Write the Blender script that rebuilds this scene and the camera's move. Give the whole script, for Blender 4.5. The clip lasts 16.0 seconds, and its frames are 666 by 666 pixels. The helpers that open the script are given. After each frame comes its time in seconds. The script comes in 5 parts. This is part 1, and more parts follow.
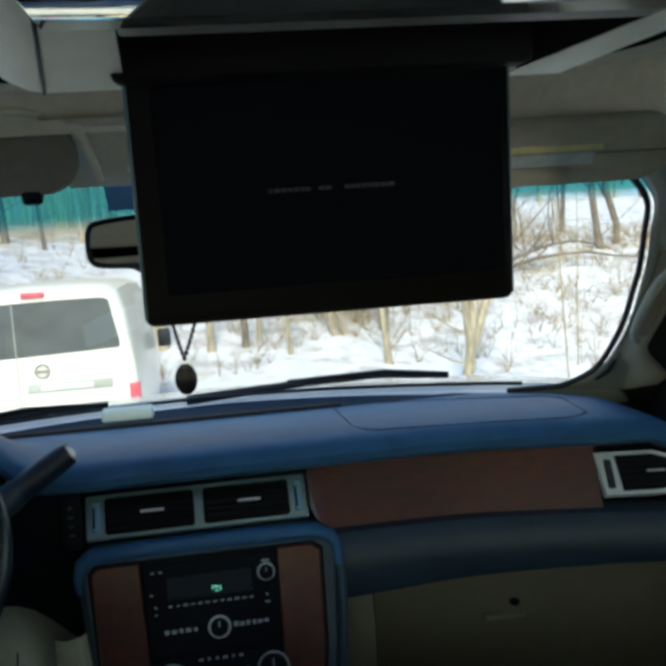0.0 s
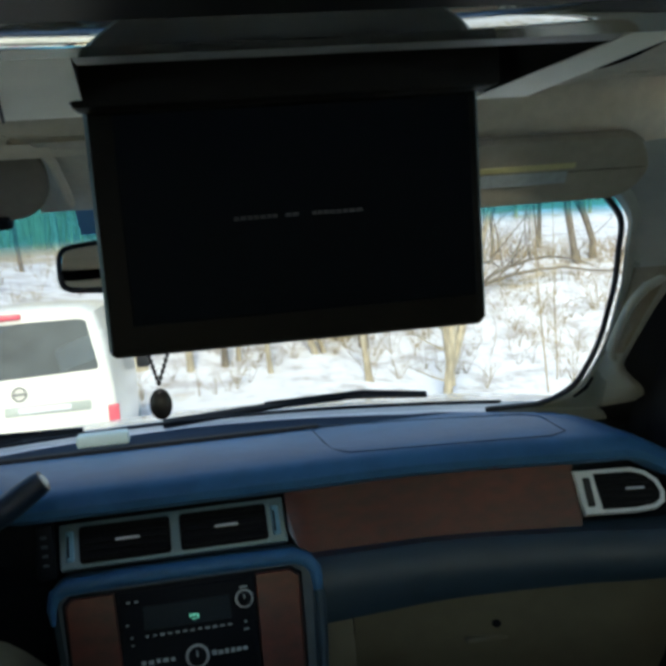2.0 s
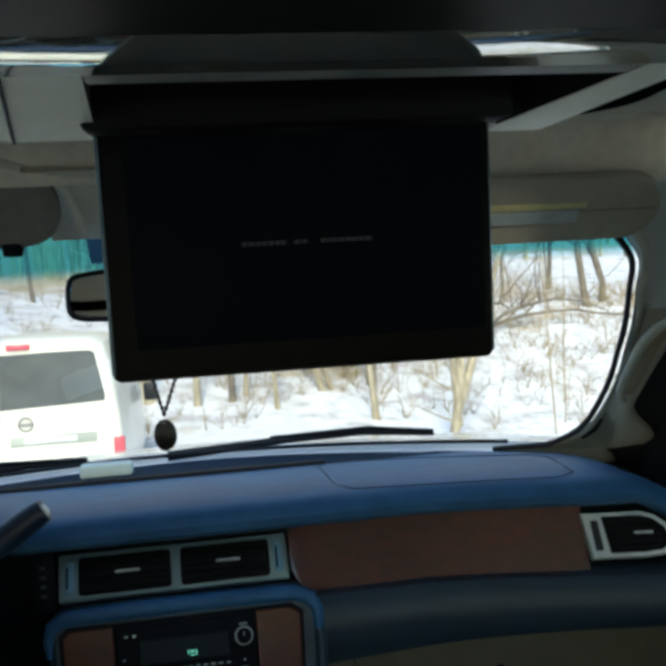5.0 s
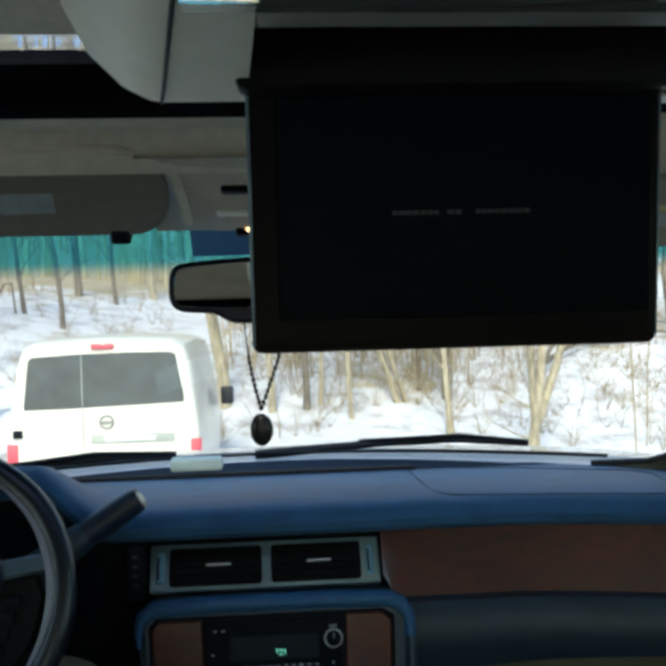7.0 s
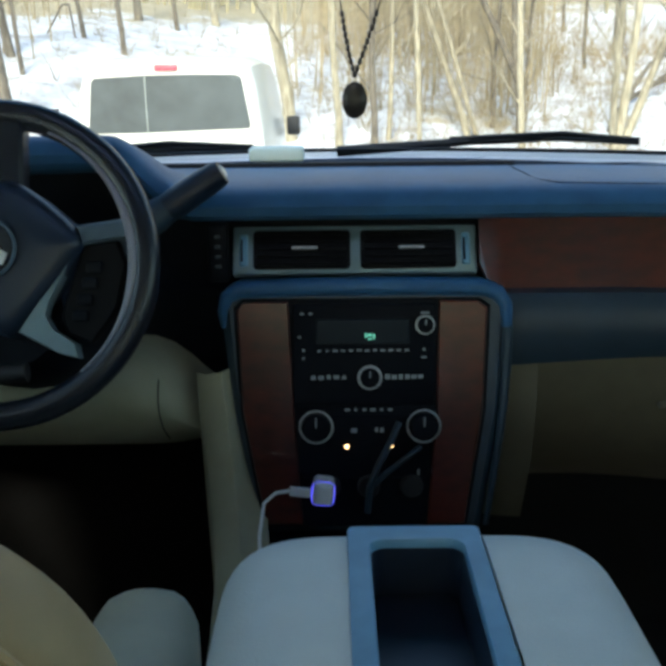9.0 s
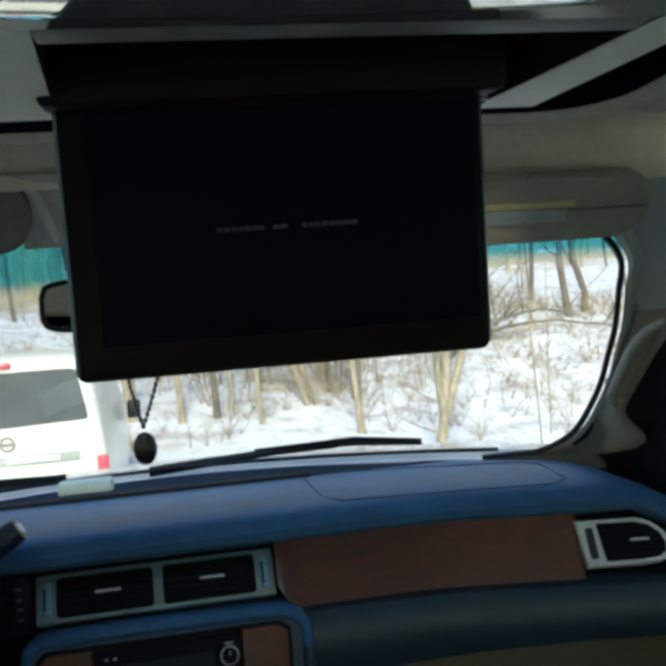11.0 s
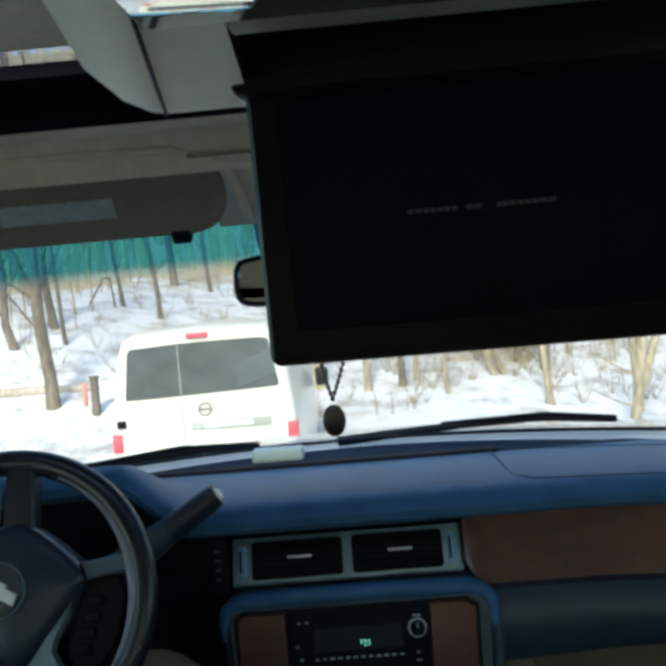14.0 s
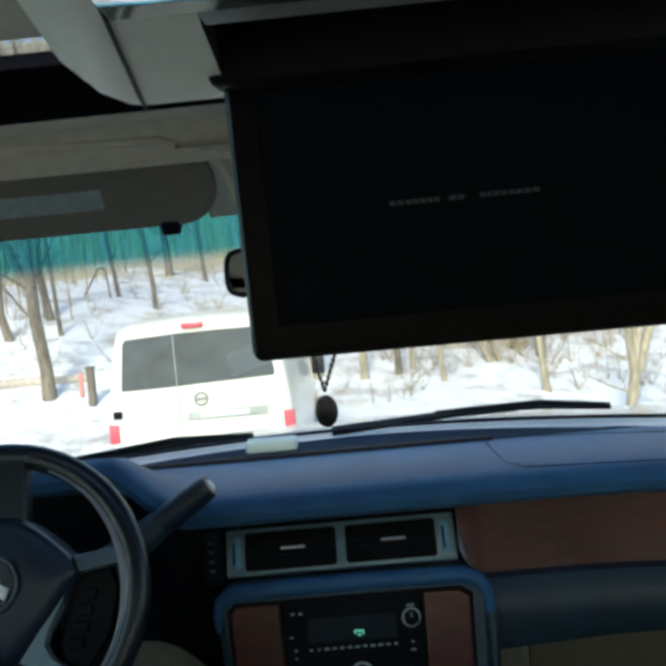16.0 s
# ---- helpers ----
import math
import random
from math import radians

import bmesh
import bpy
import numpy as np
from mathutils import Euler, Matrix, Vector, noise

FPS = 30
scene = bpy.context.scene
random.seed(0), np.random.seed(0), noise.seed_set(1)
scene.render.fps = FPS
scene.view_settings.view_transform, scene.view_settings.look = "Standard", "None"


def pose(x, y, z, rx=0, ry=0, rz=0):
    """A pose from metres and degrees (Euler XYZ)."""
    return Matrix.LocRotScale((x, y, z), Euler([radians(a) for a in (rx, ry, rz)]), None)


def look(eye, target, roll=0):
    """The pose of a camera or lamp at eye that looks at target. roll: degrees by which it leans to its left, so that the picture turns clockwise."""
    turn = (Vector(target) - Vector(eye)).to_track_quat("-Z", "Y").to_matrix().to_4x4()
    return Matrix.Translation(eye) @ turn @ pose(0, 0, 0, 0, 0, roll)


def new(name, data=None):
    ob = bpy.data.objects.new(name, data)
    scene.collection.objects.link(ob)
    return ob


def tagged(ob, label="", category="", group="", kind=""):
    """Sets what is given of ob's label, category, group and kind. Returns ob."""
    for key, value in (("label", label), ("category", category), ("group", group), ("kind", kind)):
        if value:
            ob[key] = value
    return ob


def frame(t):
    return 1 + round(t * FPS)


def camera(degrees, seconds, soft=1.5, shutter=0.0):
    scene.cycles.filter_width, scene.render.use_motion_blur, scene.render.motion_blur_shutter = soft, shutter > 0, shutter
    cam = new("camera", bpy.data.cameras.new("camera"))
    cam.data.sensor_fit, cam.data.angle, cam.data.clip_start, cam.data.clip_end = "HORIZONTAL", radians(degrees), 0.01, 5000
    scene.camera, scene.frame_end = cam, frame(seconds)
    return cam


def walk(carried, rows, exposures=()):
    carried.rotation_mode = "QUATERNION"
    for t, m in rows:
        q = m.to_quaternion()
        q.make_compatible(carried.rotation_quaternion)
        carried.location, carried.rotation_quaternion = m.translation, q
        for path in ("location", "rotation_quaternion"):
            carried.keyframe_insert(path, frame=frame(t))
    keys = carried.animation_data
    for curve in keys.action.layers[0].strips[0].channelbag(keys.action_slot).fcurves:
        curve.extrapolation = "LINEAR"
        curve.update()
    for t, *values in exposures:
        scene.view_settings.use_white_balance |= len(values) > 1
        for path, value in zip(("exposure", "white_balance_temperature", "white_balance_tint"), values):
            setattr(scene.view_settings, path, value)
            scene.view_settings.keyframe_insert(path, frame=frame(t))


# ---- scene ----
cam = camera(41.1, 16.0, soft=4.1)
PATH = [
    (0, (0.038, -0.035, 1.457), (0.316, 1.938, 1.287), -4.3),
    (0.5, (0.039, -0.031, 1.456), (0.324, 1.941, 1.282), -4.5),
    (1, (0.042, -0.031, 1.458), (0.339, 1.941, 1.3), -4.7),
    (1.5, (0.045, -0.028, 1.461), (0.365, 1.941, 1.318), -4.9),
    (2, (0.046, -0.026, 1.462), (0.372, 1.943, 1.328), -5.0),
    (2.5, (0.045, -0.026, 1.462), (0.38, 1.943, 1.343), -4.9),
    (3, (0.045, -0.025, 1.461), (0.388, 1.943, 1.353), -4.7),
    (3.5, (0.045, -0.024, 1.459), (0.39, 1.943, 1.357), -4.5),
    (4, (0.047, -0.022, 1.456), (0.383, 1.947, 1.359), -4.2),
    (6.5, (0.048, -0.003, 1.458), (0.259, 1.986, 1.482), -2.2),
    (7, (0.011, 0.011, 1.438), (0.16, 2.006, 1.424), -1.6),
    (7.5, (-0.001, 0.012, 1.41), (0.095, 2.007, 1.296), -1.8),
    (7.8, (-0.024, 0.032, 1.386), (-0.047, 2.018, 1.15), -1.8),
    (8, (-0.055, 0.062, 1.368), (-0.164, 2.031, 1.035), -1.4),
    (8.5, (-0.081, 0.111, 1.339), (-0.246, 2.029, 0.796), -0.8),
    (8.7, (-0.064, 0.117, 1.332), (-0.178, 2.02, 0.73), -0.7),
    (10.8, (0.067, 0.018, 1.44), (0.47, 1.976, 1.381), -5.2),
    (11, (0.053, 0.019, 1.444), (0.405, 1.988, 1.426), -4.7),
    (11.5, (0.04, 0.021, 1.452), (0.301, 2.004, 1.487), -3.2),
    (12, (0.052, 0.017, 1.455), (0.234, 2.008, 1.491), -3.7),
    (12.5, (0.064, 0.013, 1.461), (0.14, 2.011, 1.477), -4.7),
    (13, (0.056, 0.02, 1.458), (0.053, 2.02, 1.44), -4.9),
    (13.5, (0.05, 0.026, 1.451), (0.001, 2.025, 1.41), -4.6),
    (14, (0.051, 0.029, 1.452), (-0.015, 2.027, 1.398), -4.9),
    (14.5, (0.054, 0.033, 1.454), (-0.014, 2.031, 1.383), -5.3),
    (15, (0.055, 0.033, 1.453), (-0.016, 2.03, 1.376), -5.5),
    (15.5, (0.056, 0.034, 1.454), (-0.012, 2.031, 1.37), -5.2),
    (16, (0.058, 0.035, 1.454), (-0.002, 2.033, 1.373), -5.4),
]
walk(cam, [(t, look(eye, target, roll)) for t, eye, target, roll in PATH],
     [(t, e, 6850, 3) for t, e in ((0, 1.7), (7.0, 1.72), (7.6, 1.65), (8.0, 1.7), (8.4, 1.95), (8.7, 2.15), (9.6, 1.9), (10.8, 1.65), (16, 1.75))])

# ---- daylight ----
SUN_EL, SUN_AZ = 38.0, 190.0
world = bpy.data.worlds.new("winter_sky")
scene.world = world
world.use_nodes = True
wn = world.node_tree.nodes
sky = wn.new("ShaderNodeTexSky")
sky.sky_type = "NISHITA"
sky.sun_disc = False
sky.sun_elevation = radians(SUN_EL)
sky.sun_rotation = radians(SUN_AZ)
wn["Background"].inputs["Strength"].default_value = 0.15
world.node_tree.links.new(sky.outputs["Color"], wn["Background"].inputs["Color"])
sun = new("sun", bpy.data.lights.new("sun", "SUN"))
sun.data.energy, sun.data.angle, sun.data.color = 1.35, radians(12), (1.0, 0.95, 0.86)
a, e = radians(SUN_AZ), radians(SUN_EL)
sun.matrix_world = look((0, 0, 0), (-math.sin(a) * math.cos(e), -math.cos(a) * math.cos(e), -math.sin(e)))


# ---- materials ----
def mat(name, color, rough=0.6, metal=0.0, var=0.15, scale=40.0, bump=0.0, bump_scale=300.0, spec=0.5, coat=0.0, second=None, stretch=(1, 1, 1), emit=None):
    """A principled material whose colour varies at two scales, with fine relief."""
    m = bpy.data.materials.new(name)
    m.use_nodes = True
    n, l = m.node_tree.nodes, m.node_tree.links
    b = n["Principled BSDF"]
    b.inputs["Roughness"].default_value, b.inputs["Metallic"].default_value = rough, metal
    b.inputs["Specular IOR Level"].default_value = spec
    b.inputs["Coat Weight"].default_value = coat
    co = n.new("ShaderNodeTexCoord")
    mp = n.new("ShaderNodeMapping")
    mp.inputs["Scale"].default_value = stretch
    l.new(co.outputs["Object"], mp.inputs["Vector"])
    big, small = n.new("ShaderNodeTexNoise"), n.new("ShaderNodeTexNoise")
    big.inputs["Scale"].default_value, small.inputs["Scale"].default_value = scale * 0.2, scale * 2.0
    big.inputs["Detail"].default_value, small.inputs["Detail"].default_value = 3, 4
    add = n.new("ShaderNodeMath")
    add.operation = "ADD"
    half = n.new("ShaderNodeMath")
    half.operation = "MULTIPLY"
    half.inputs[1].default_value = 0.5
    ramp = n.new("ShaderNodeMix")
    ramp.data_type = "RGBA"
    lo = second or tuple(c * (1 - var) for c in color)
    hi = color if second else tuple(min(1, c * (1 + var)) for c in color)
    ramp.inputs["A"].default_value, ramp.inputs["B"].default_value = (*lo, 1), (*hi, 1)
    for t in (big, small):
        l.new(mp.outputs["Vector"], t.inputs["Vector"])
    l.new(big.outputs["Fac"], add.inputs[0])
    l.new(small.outputs["Fac"], add.inputs[1])
    l.new(add.outputs[0], half.inputs[0])
    spread = n.new("ShaderNodeMapRange")
    spread.inputs["From Min"].default_value, spread.inputs["From Max"].default_value = 0.36, 0.64
    l.new(half.outputs[0], spread.inputs["Value"])
    l.new(spread.outputs["Result"], ramp.inputs["Factor"])
    l.new(ramp.outputs["Result"], b.inputs["Base Color"])
    if bump:
        g, bp = n.new("ShaderNodeTexNoise"), n.new("ShaderNodeBump")
        g.inputs["Scale"].default_value, g.inputs["Detail"].default_value = bump_scale, 4
        bp.inputs["Strength"].default_value, bp.inputs["Distance"].default_value = bump, 1.0 / bump_scale
        l.new(mp.outputs["Vector"], g.inputs["Vector"])
        l.new(g.outputs["Fac"], bp.inputs["Height"])
        l.new(bp.outputs["Normal"], b.inputs["Normal"])
    if emit:
        b.inputs["Emission Color"].default_value = (*emit[0], 1)
        b.inputs["Emission Strength"].default_value = emit[1]
    return m


def glass_mat(name, tint, gloss=0.6, band=None):
    """Thin glass: light goes straight through, with a mirror coat that grows at grazing angles. band: a shade band's tint at the top edge."""
    m = bpy.data.materials.new(name)
    m.use_nodes = True
    n, l = m.node_tree.nodes, m.node_tree.links
    n.remove(n["Principled BSDF"])
    tr, gl, mix, fr, mu = (n.new("ShaderNode" + k) for k in ("BsdfTransparent", "BsdfGlossy", "MixShader", "Fresnel", "Math"))
    gl.inputs["Roughness"].default_value = 0.02
    fr.inputs["IOR"].default_value = 1.4
    mu.operation = "MULTIPLY"
    mu.inputs[1].default_value = gloss
    tr.inputs["Color"].default_value = (*tint, 1)
    if band:
        uv, sep, rng, mx = (n.new("ShaderNode" + k) for k in ("UVMap", "SeparateXYZ", "MapRange", "Mix"))
        mx.data_type = "RGBA"
        rng.interpolation_type = "SMOOTHSTEP"
        rng.inputs["From Min"].default_value, rng.inputs["From Max"].default_value = band[1], band[2]
        mx.inputs["A"].default_value, mx.inputs["B"].default_value = (*tint, 1), (*band[0], 1)
        l.new(uv.outputs["UV"], sep.inputs["Vector"])
        l.new(sep.outputs["Y"], rng.inputs["Value"])
        l.new(rng.outputs["Result"], mx.inputs["Factor"])
        l.new(mx.outputs["Result"], tr.inputs["Color"])
    l.new(fr.outputs["Fac"], mu.inputs[0])
    l.new(mu.outputs[0], mix.inputs["Fac"])
    l.new(tr.outputs[0], mix.inputs[1])
    l.new(gl.outputs[0], mix.inputs[2])
    l.new(mix.outputs[0], n["Material Output"].inputs["Surface"])
    return m


M = dict(
    pad=mat("blue_vinyl", (0.026, 0.096, 0.205), 0.46, bump=0.25, bump_scale=900, var=0.18, scale=12, spec=0.34),
    dark=mat("black_plastic", (0.0042, 0.0055, 0.009), 0.6, bump=0.15, bump_scale=800, scale=20, spec=0.12),
    vent=mat("vent_black_plastic", (0.0035, 0.0035, 0.0045), 0.55, bump=0.1, bump_scale=800, scale=20, spec=0.12),
    frame=mat("slate_blue_plastic", (0.020, 0.040, 0.060), 0.42, bump=0.2, bump_scale=800, scale=14),
    satin=mat("dark_satin_plastic", (0.24, 0.24, 0.22), 0.5, scale=14),
    teal=mat("charcoal_vinyl", (0.014, 0.031, 0.048), 0.42, bump=0.25, bump_scale=900, scale=12),
    silver=mat("satin_silver_plastic", (0.16, 0.23, 0.26), 0.38, metal=0.35, scale=25, var=0.08),
    bright=mat("bright_silver_plastic", (0.62, 0.64, 0.64), 0.35, metal=0.3, scale=25, var=0.06),
    wood=mat("burl_wood", (0.095, 0.0115, 0.0055), 0.28, second=(0.036, 0.006, 0.004), scale=30, coat=0.35, stretch=(0.6, 1, 1.2)),
    beige=mat("beige_plastic", (0.36, 0.335, 0.225), 0.6, bump=0.2, bump_scale=700, scale=15, var=0.08),
    liner=mat("grey_beige_headliner", (0.58, 0.52, 0.41), 0.95, bump=0.4, bump_scale=900, scale=30, var=0.10),
    pod=mat("light_grey_plastic", (0.84, 0.83, 0.69), 0.45, bump=0.1, bump_scale=700, scale=15, var=0.06),
    pillar=mat("grey_pillar_plastic", (0.36, 0.37, 0.32), 0.55, bump=0.15, bump_scale=700, scale=15, var=0.07),
    gloss=mat("glossy_grey_plastic", (0.62, 0.63, 0.58), 0.05, metal=0.8, scale=10, var=0.05),
    black=mat("screen_housing_black", (0.009, 0.0083, 0.007), 0.55, bump=0.1, bump_scale=600, scale=20, spec=0.14),
    screen=mat("screen_glass", (0.0035, 0.0055, 0.0085), 0.3, scale=5, var=0.1, spec=0.03),
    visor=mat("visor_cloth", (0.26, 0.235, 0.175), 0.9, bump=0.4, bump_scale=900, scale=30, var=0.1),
    # the same visor cloth, darkened to carry the driver's side shade
    visor_shaded=mat("visor_cloth_shaded", (0.155, 0.138, 0.108), 0.9, bump=0.4, bump_scale=900, scale=30, var=0.1),
    label=mat("visor_label", (0.26, 0.29, 0.28), 0.5, scale=60, var=0.2),
    yellow=mat("visor_warning_yellow", (0.42, 0.38, 0.17), 0.5, scale=60, var=0.15),
    tan=mat("tan_leather", (0.37, 0.275, 0.155), 0.5, bump=0.12, bump_scale=700, scale=10, var=0.12),
    cream=mat("cream_leather", (0.70, 0.66, 0.50), 0.5, bump=0.35, bump_scale=400, scale=10, var=0.08),
    greyleather=mat("pale_grey_leather", (0.74, 0.75, 0.70), 0.42, bump=0.3, bump_scale=400, scale=10, var=0.06),
    tray=mat("blue_grey_plastic", (0.14, 0.31, 0.46), 0.32, bump=0.1, bump_scale=700, scale=15),
    collar=mat("slate_grey_plastic", (0.05, 0.085, 0.12), 0.5, bump=0.1, bump_scale=700, scale=15),
    rubber=mat("black_rubber", (0.012, 0.012, 0.013), 0.6, scale=30, var=0.3, bump=0.2),
    wheel=mat("black_leather", (0.008, 0.011, 0.019), 0.27, bump=0.2, bump_scale=600, scale=20),
    mirror=mat("mirror_glass", (0.80, 0.82, 0.80), 0.01, metal=1.0, scale=5, var=0.01),
    white=mat("white_plastic", (0.55, 0.70, 0.70), 0.45, scale=20, var=0.04),
    cable=mat("white_cable", (0.78, 0.78, 0.80), 0.4, scale=50, var=0.04),
    blueled=mat("blue_led_ring", (0.05, 0.05, 0.6), 0.4, emit=((0.10, 0.10, 1.0), 0.45)),
    greenled=mat("green_display_digits", (0.1, 0.5, 0.35), 0.4, emit=((0.25, 1.0, 0.78), 0.16)),
    amber=mat("amber_indicator", (0.6, 0.35, 0.15), 0.4, emit=((1.0, 0.62, 0.3), 1.2)),
    mark=mat("grey_legend_print", (0.30, 0.33, 0.34), 0.5, scale=200, var=0.25),
    chrome=mat("chrome", (0.68, 0.69, 0.70), 0.12, metal=1.0, scale=20, var=0.04),
    display=mat("radio_display", (0.004, 0.012, 0.020), 0.4, scale=8, spec=0.15),
    bead=mat("dark_bead", (0.012, 0.010, 0.010), 0.3, scale=300, var=0.3),
    cord=mat("black_cord", (0.02, 0.018, 0.016), 0.8, scale=300, var=0.2),
    carpet=mat("dark_carpet", (0.009, 0.009, 0.009), 1.0, bump=0.8, bump_scale=500, scale=60, var=0.3),
    door=mat("black_door_trim", (0.012, 0.013, 0.016), 0.5, bump=0.2, bump_scale=600, scale=20),
    glass=glass_mat("windshield_glass", (0.73, 0.755, 0.74), 0.12, ((0.07, 0.41, 0.58), 0.757, 0.825)),
    pane=glass_mat("window_glass", (0.80, 0.86, 0.84), 0.5),
    privacy=glass_mat("privacy_glass", (0.66, 0.69, 0.68), 0.5),
    roofpane=glass_mat("sunroof_glass", (0.80, 0.85, 0.95), 0.4),
    paint=mat("white_car_paint", (0.70, 0.71, 0.70), 0.25, scale=4, var=0.03, coat=0.5),
    vanglass=mat("van_rear_glass", (0.065, 0.075, 0.075), 0.38, scale=3, var=0.25, spec=0.4),
    vanpaint=mat("off_white_van_paint", (0.62, 0.605, 0.54), 0.3, scale=3, var=0.05, coat=0.4),
    # beige plastic with the lower pad's shade put into the colour
    shaded_beige=mat("shaded_beige_plastic", (0.115, 0.10, 0.065), 0.6, bump=0.2, bump_scale=700, scale=15, var=0.1),
    rearcloth=mat("tan_rear_trim", (0.46, 0.40, 0.28), 0.8, bump=0.3, bump_scale=500, scale=12, var=0.1),
    flock=mat("flocked_black_felt", (0.004, 0.004, 0.005), 1.0, scale=40, var=0.3, spec=0.04),
    platepaint=mat("weathered_grey_green_plastic", (0.33, 0.36, 0.32), 0.6, scale=30, var=0.15),
    inlay=mat("inlay_seam_highlight", (0.24, 0.24, 0.29), 0.3, scale=20, var=0.1),
    defrost=mat("matt_navy_plastic", (0.010, 0.026, 0.050), 0.8, bump=0.2, bump_scale=700, scale=14, spec=0.08),
    red=mat("red_lens", (0.52, 0.085, 0.11), 0.2, scale=30, var=0.15),
    litter=mat("dead_leaves_and_brush", (0.40, 0.30, 0.17), 1.0, second=(0.20, 0.15, 0.09), scale=3),
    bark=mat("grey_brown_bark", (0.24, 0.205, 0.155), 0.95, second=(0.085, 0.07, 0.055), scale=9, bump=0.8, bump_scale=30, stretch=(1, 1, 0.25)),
    # bark copy whose paler colour carries the sunlight on the trunks
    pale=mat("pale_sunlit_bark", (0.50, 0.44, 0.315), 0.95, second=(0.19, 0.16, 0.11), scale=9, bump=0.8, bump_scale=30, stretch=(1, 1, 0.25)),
    ringmark=mat("pale_knob_ring", (0.48, 0.50, 0.50), 0.4, scale=60),
    hub=mat("navy_airbag_vinyl", (0.010, 0.020, 0.040), 0.34, bump=0.2, bump_scale=700, scale=15, spec=0.5),
    twig=mat("twig_bark", (0.42, 0.34, 0.21), 0.95, second=(0.20, 0.16, 0.10), scale=6),
    farwood=mat("far_woods_bark", (0.42, 0.37, 0.235), 1.0, second=(0.25, 0.22, 0.14), scale=0.8),
    logwood=mat("snowy_log", (0.55, 0.50, 0.44), 0.9, second=(0.34, 0.28, 0.22), scale=8, bump=0.5, bump_scale=30),
    post=mat("weathered_timber", (0.15, 0.125, 0.10), 0.9, scale=14, var=0.3, bump=0.5, bump_scale=40, stretch=(1, 1, 0.3)),
    redpaint=mat("faded_red_paint", (0.50, 0.20, 0.16), 0.6, scale=14, var=0.2),
)


# ---- building helpers ----
BASE = {}


def thing(name, at=(0, 0, 0), label="", category="", group="", kind=""):
    ob = new(name)
    ob.location = at
    ob.empty_display_size = 0.05
    BASE[ob.name] = Vector(at)
    return tagged(ob, label, category, group, kind)


def part(name, bm, material, parent=None, label="", smooth=True, base=None):
    """Links a bmesh, modelled in the world, as one mesh under a thing or a part."""
    at = Vector(base) if base else (BASE[parent.name] if parent else Vector((0, 0, 0)))
    bmesh.ops.translate(bm, verts=bm.verts, vec=-at)
    bmesh.ops.recalc_face_normals(bm, faces=bm.faces)
    me = bpy.data.meshes.new(name)
    bm.to_mesh(me)
    bm.free()
    for m in (material if isinstance(material, (list, tuple)) else [material]):
        me.materials.append(m)
    if smooth:
        for p in me.polygons:
            p.use_smooth = True
        me.set_sharp_from_angle(angle=radians(38))
    ob = new(name, me)
    if parent:
        ob.parent = parent
        ob.location = at - BASE[parent.name]
    else:
        ob.location = at
    BASE[ob.name] = at
    if label:
        ob["label"] = label
    return ob


def box(bm, lo, hi, bevel=0.0, m=None, seg=2):
    """A block from corner to corner, its edges rounded, in the frame m."""
    vs = [bm.verts.new((x, y, z)) for x in (lo[0], hi[0]) for y in (lo[1], hi[1]) for z in (lo[2], hi[2])]
    fs = [bm.faces.new([vs[i] for i in q]) for q in ((0, 1, 3, 2), (4, 6, 7, 5), (0, 4, 5, 1), (2, 3, 7, 6), (0, 2, 6, 4), (1, 5, 7, 3))]
    out = set(vs)
    if bevel:
        r = bmesh.ops.bevel(bm, geom=list({e for f in fs for e in f.edges}), offset=bevel, segments=seg, profile=0.5, affect="EDGES")
        out = set(r["verts"]) | {v for v in vs if v.is_valid}
    if m is not None:
        bmesh.ops.transform(bm, matrix=m, verts=list(out))
    return bm


def slab(lo, hi, bevel=0.0, m=None, seg=2):
    return box(bmesh.new(), lo, hi, bevel, m, seg)


def frame_of(o, right, up):
    """A frame at o: x to the right, z up along the face, y into the depth behind it."""
    r, u = Vector(right).normalized(), Vector(up).normalized()
    d = u.cross(r).normalized()
    m = Matrix((r, d, u)).transposed().to_4x4()
    m.translation = o
    return m


def tube(bm, pts, r, n=10, caps=True, closed=False):
    """A round tube along pts; r is one radius or one for each point."""
    pts = [Vector(p) for p in pts]
    rs = r if isinstance(r, (list, tuple)) else [r] * len(pts)
    rings, k = [], len(pts)
    nrm = None
    for i, p in enumerate(pts):
        t = (pts[(i + 1) % k] - pts[i - 1]) if closed else (pts[min(i + 1, k - 1)] - pts[max(i - 1, 0)])
        t.normalize()
        if nrm is None:
            nrm = t.orthogonal().normalized()
        nrm = (nrm - t * nrm.dot(t)).normalized()
        b = t.cross(nrm)
        rings.append([bm.verts.new(p + (nrm * math.cos(2 * math.pi * j / n) + b * math.sin(2 * math.pi * j / n)) * rs[i]) for j in range(n)])
    for i in range(k if closed else k - 1):
        a, c = rings[i], rings[(i + 1) % k]
        for j in range(n):
            bm.faces.new((a[j], a[(j + 1) % n], c[(j + 1) % n], c[j]))
    if caps and not closed:
        bm.faces.new(rings[0])
        bm.faces.new(rings[-1][::-1])
    return bm


def loft(bm, rows, closed=False, caps=False):
    """A skin over rows of points of equal count. closed: each row is a loop."""
    vs = [[bm.verts.new(p) for p in row] for row in rows]
    for a, b in zip(vs, vs[1:]):
        k = len(a)
        for j in range(k if closed else k - 1):
            bm.faces.new((a[j], a[(j + 1) % k], b[(j + 1) % k], b[j]))
    if caps:
        bm.faces.new(vs[0][::-1])
        bm.faces.new(vs[-1])
    return vs


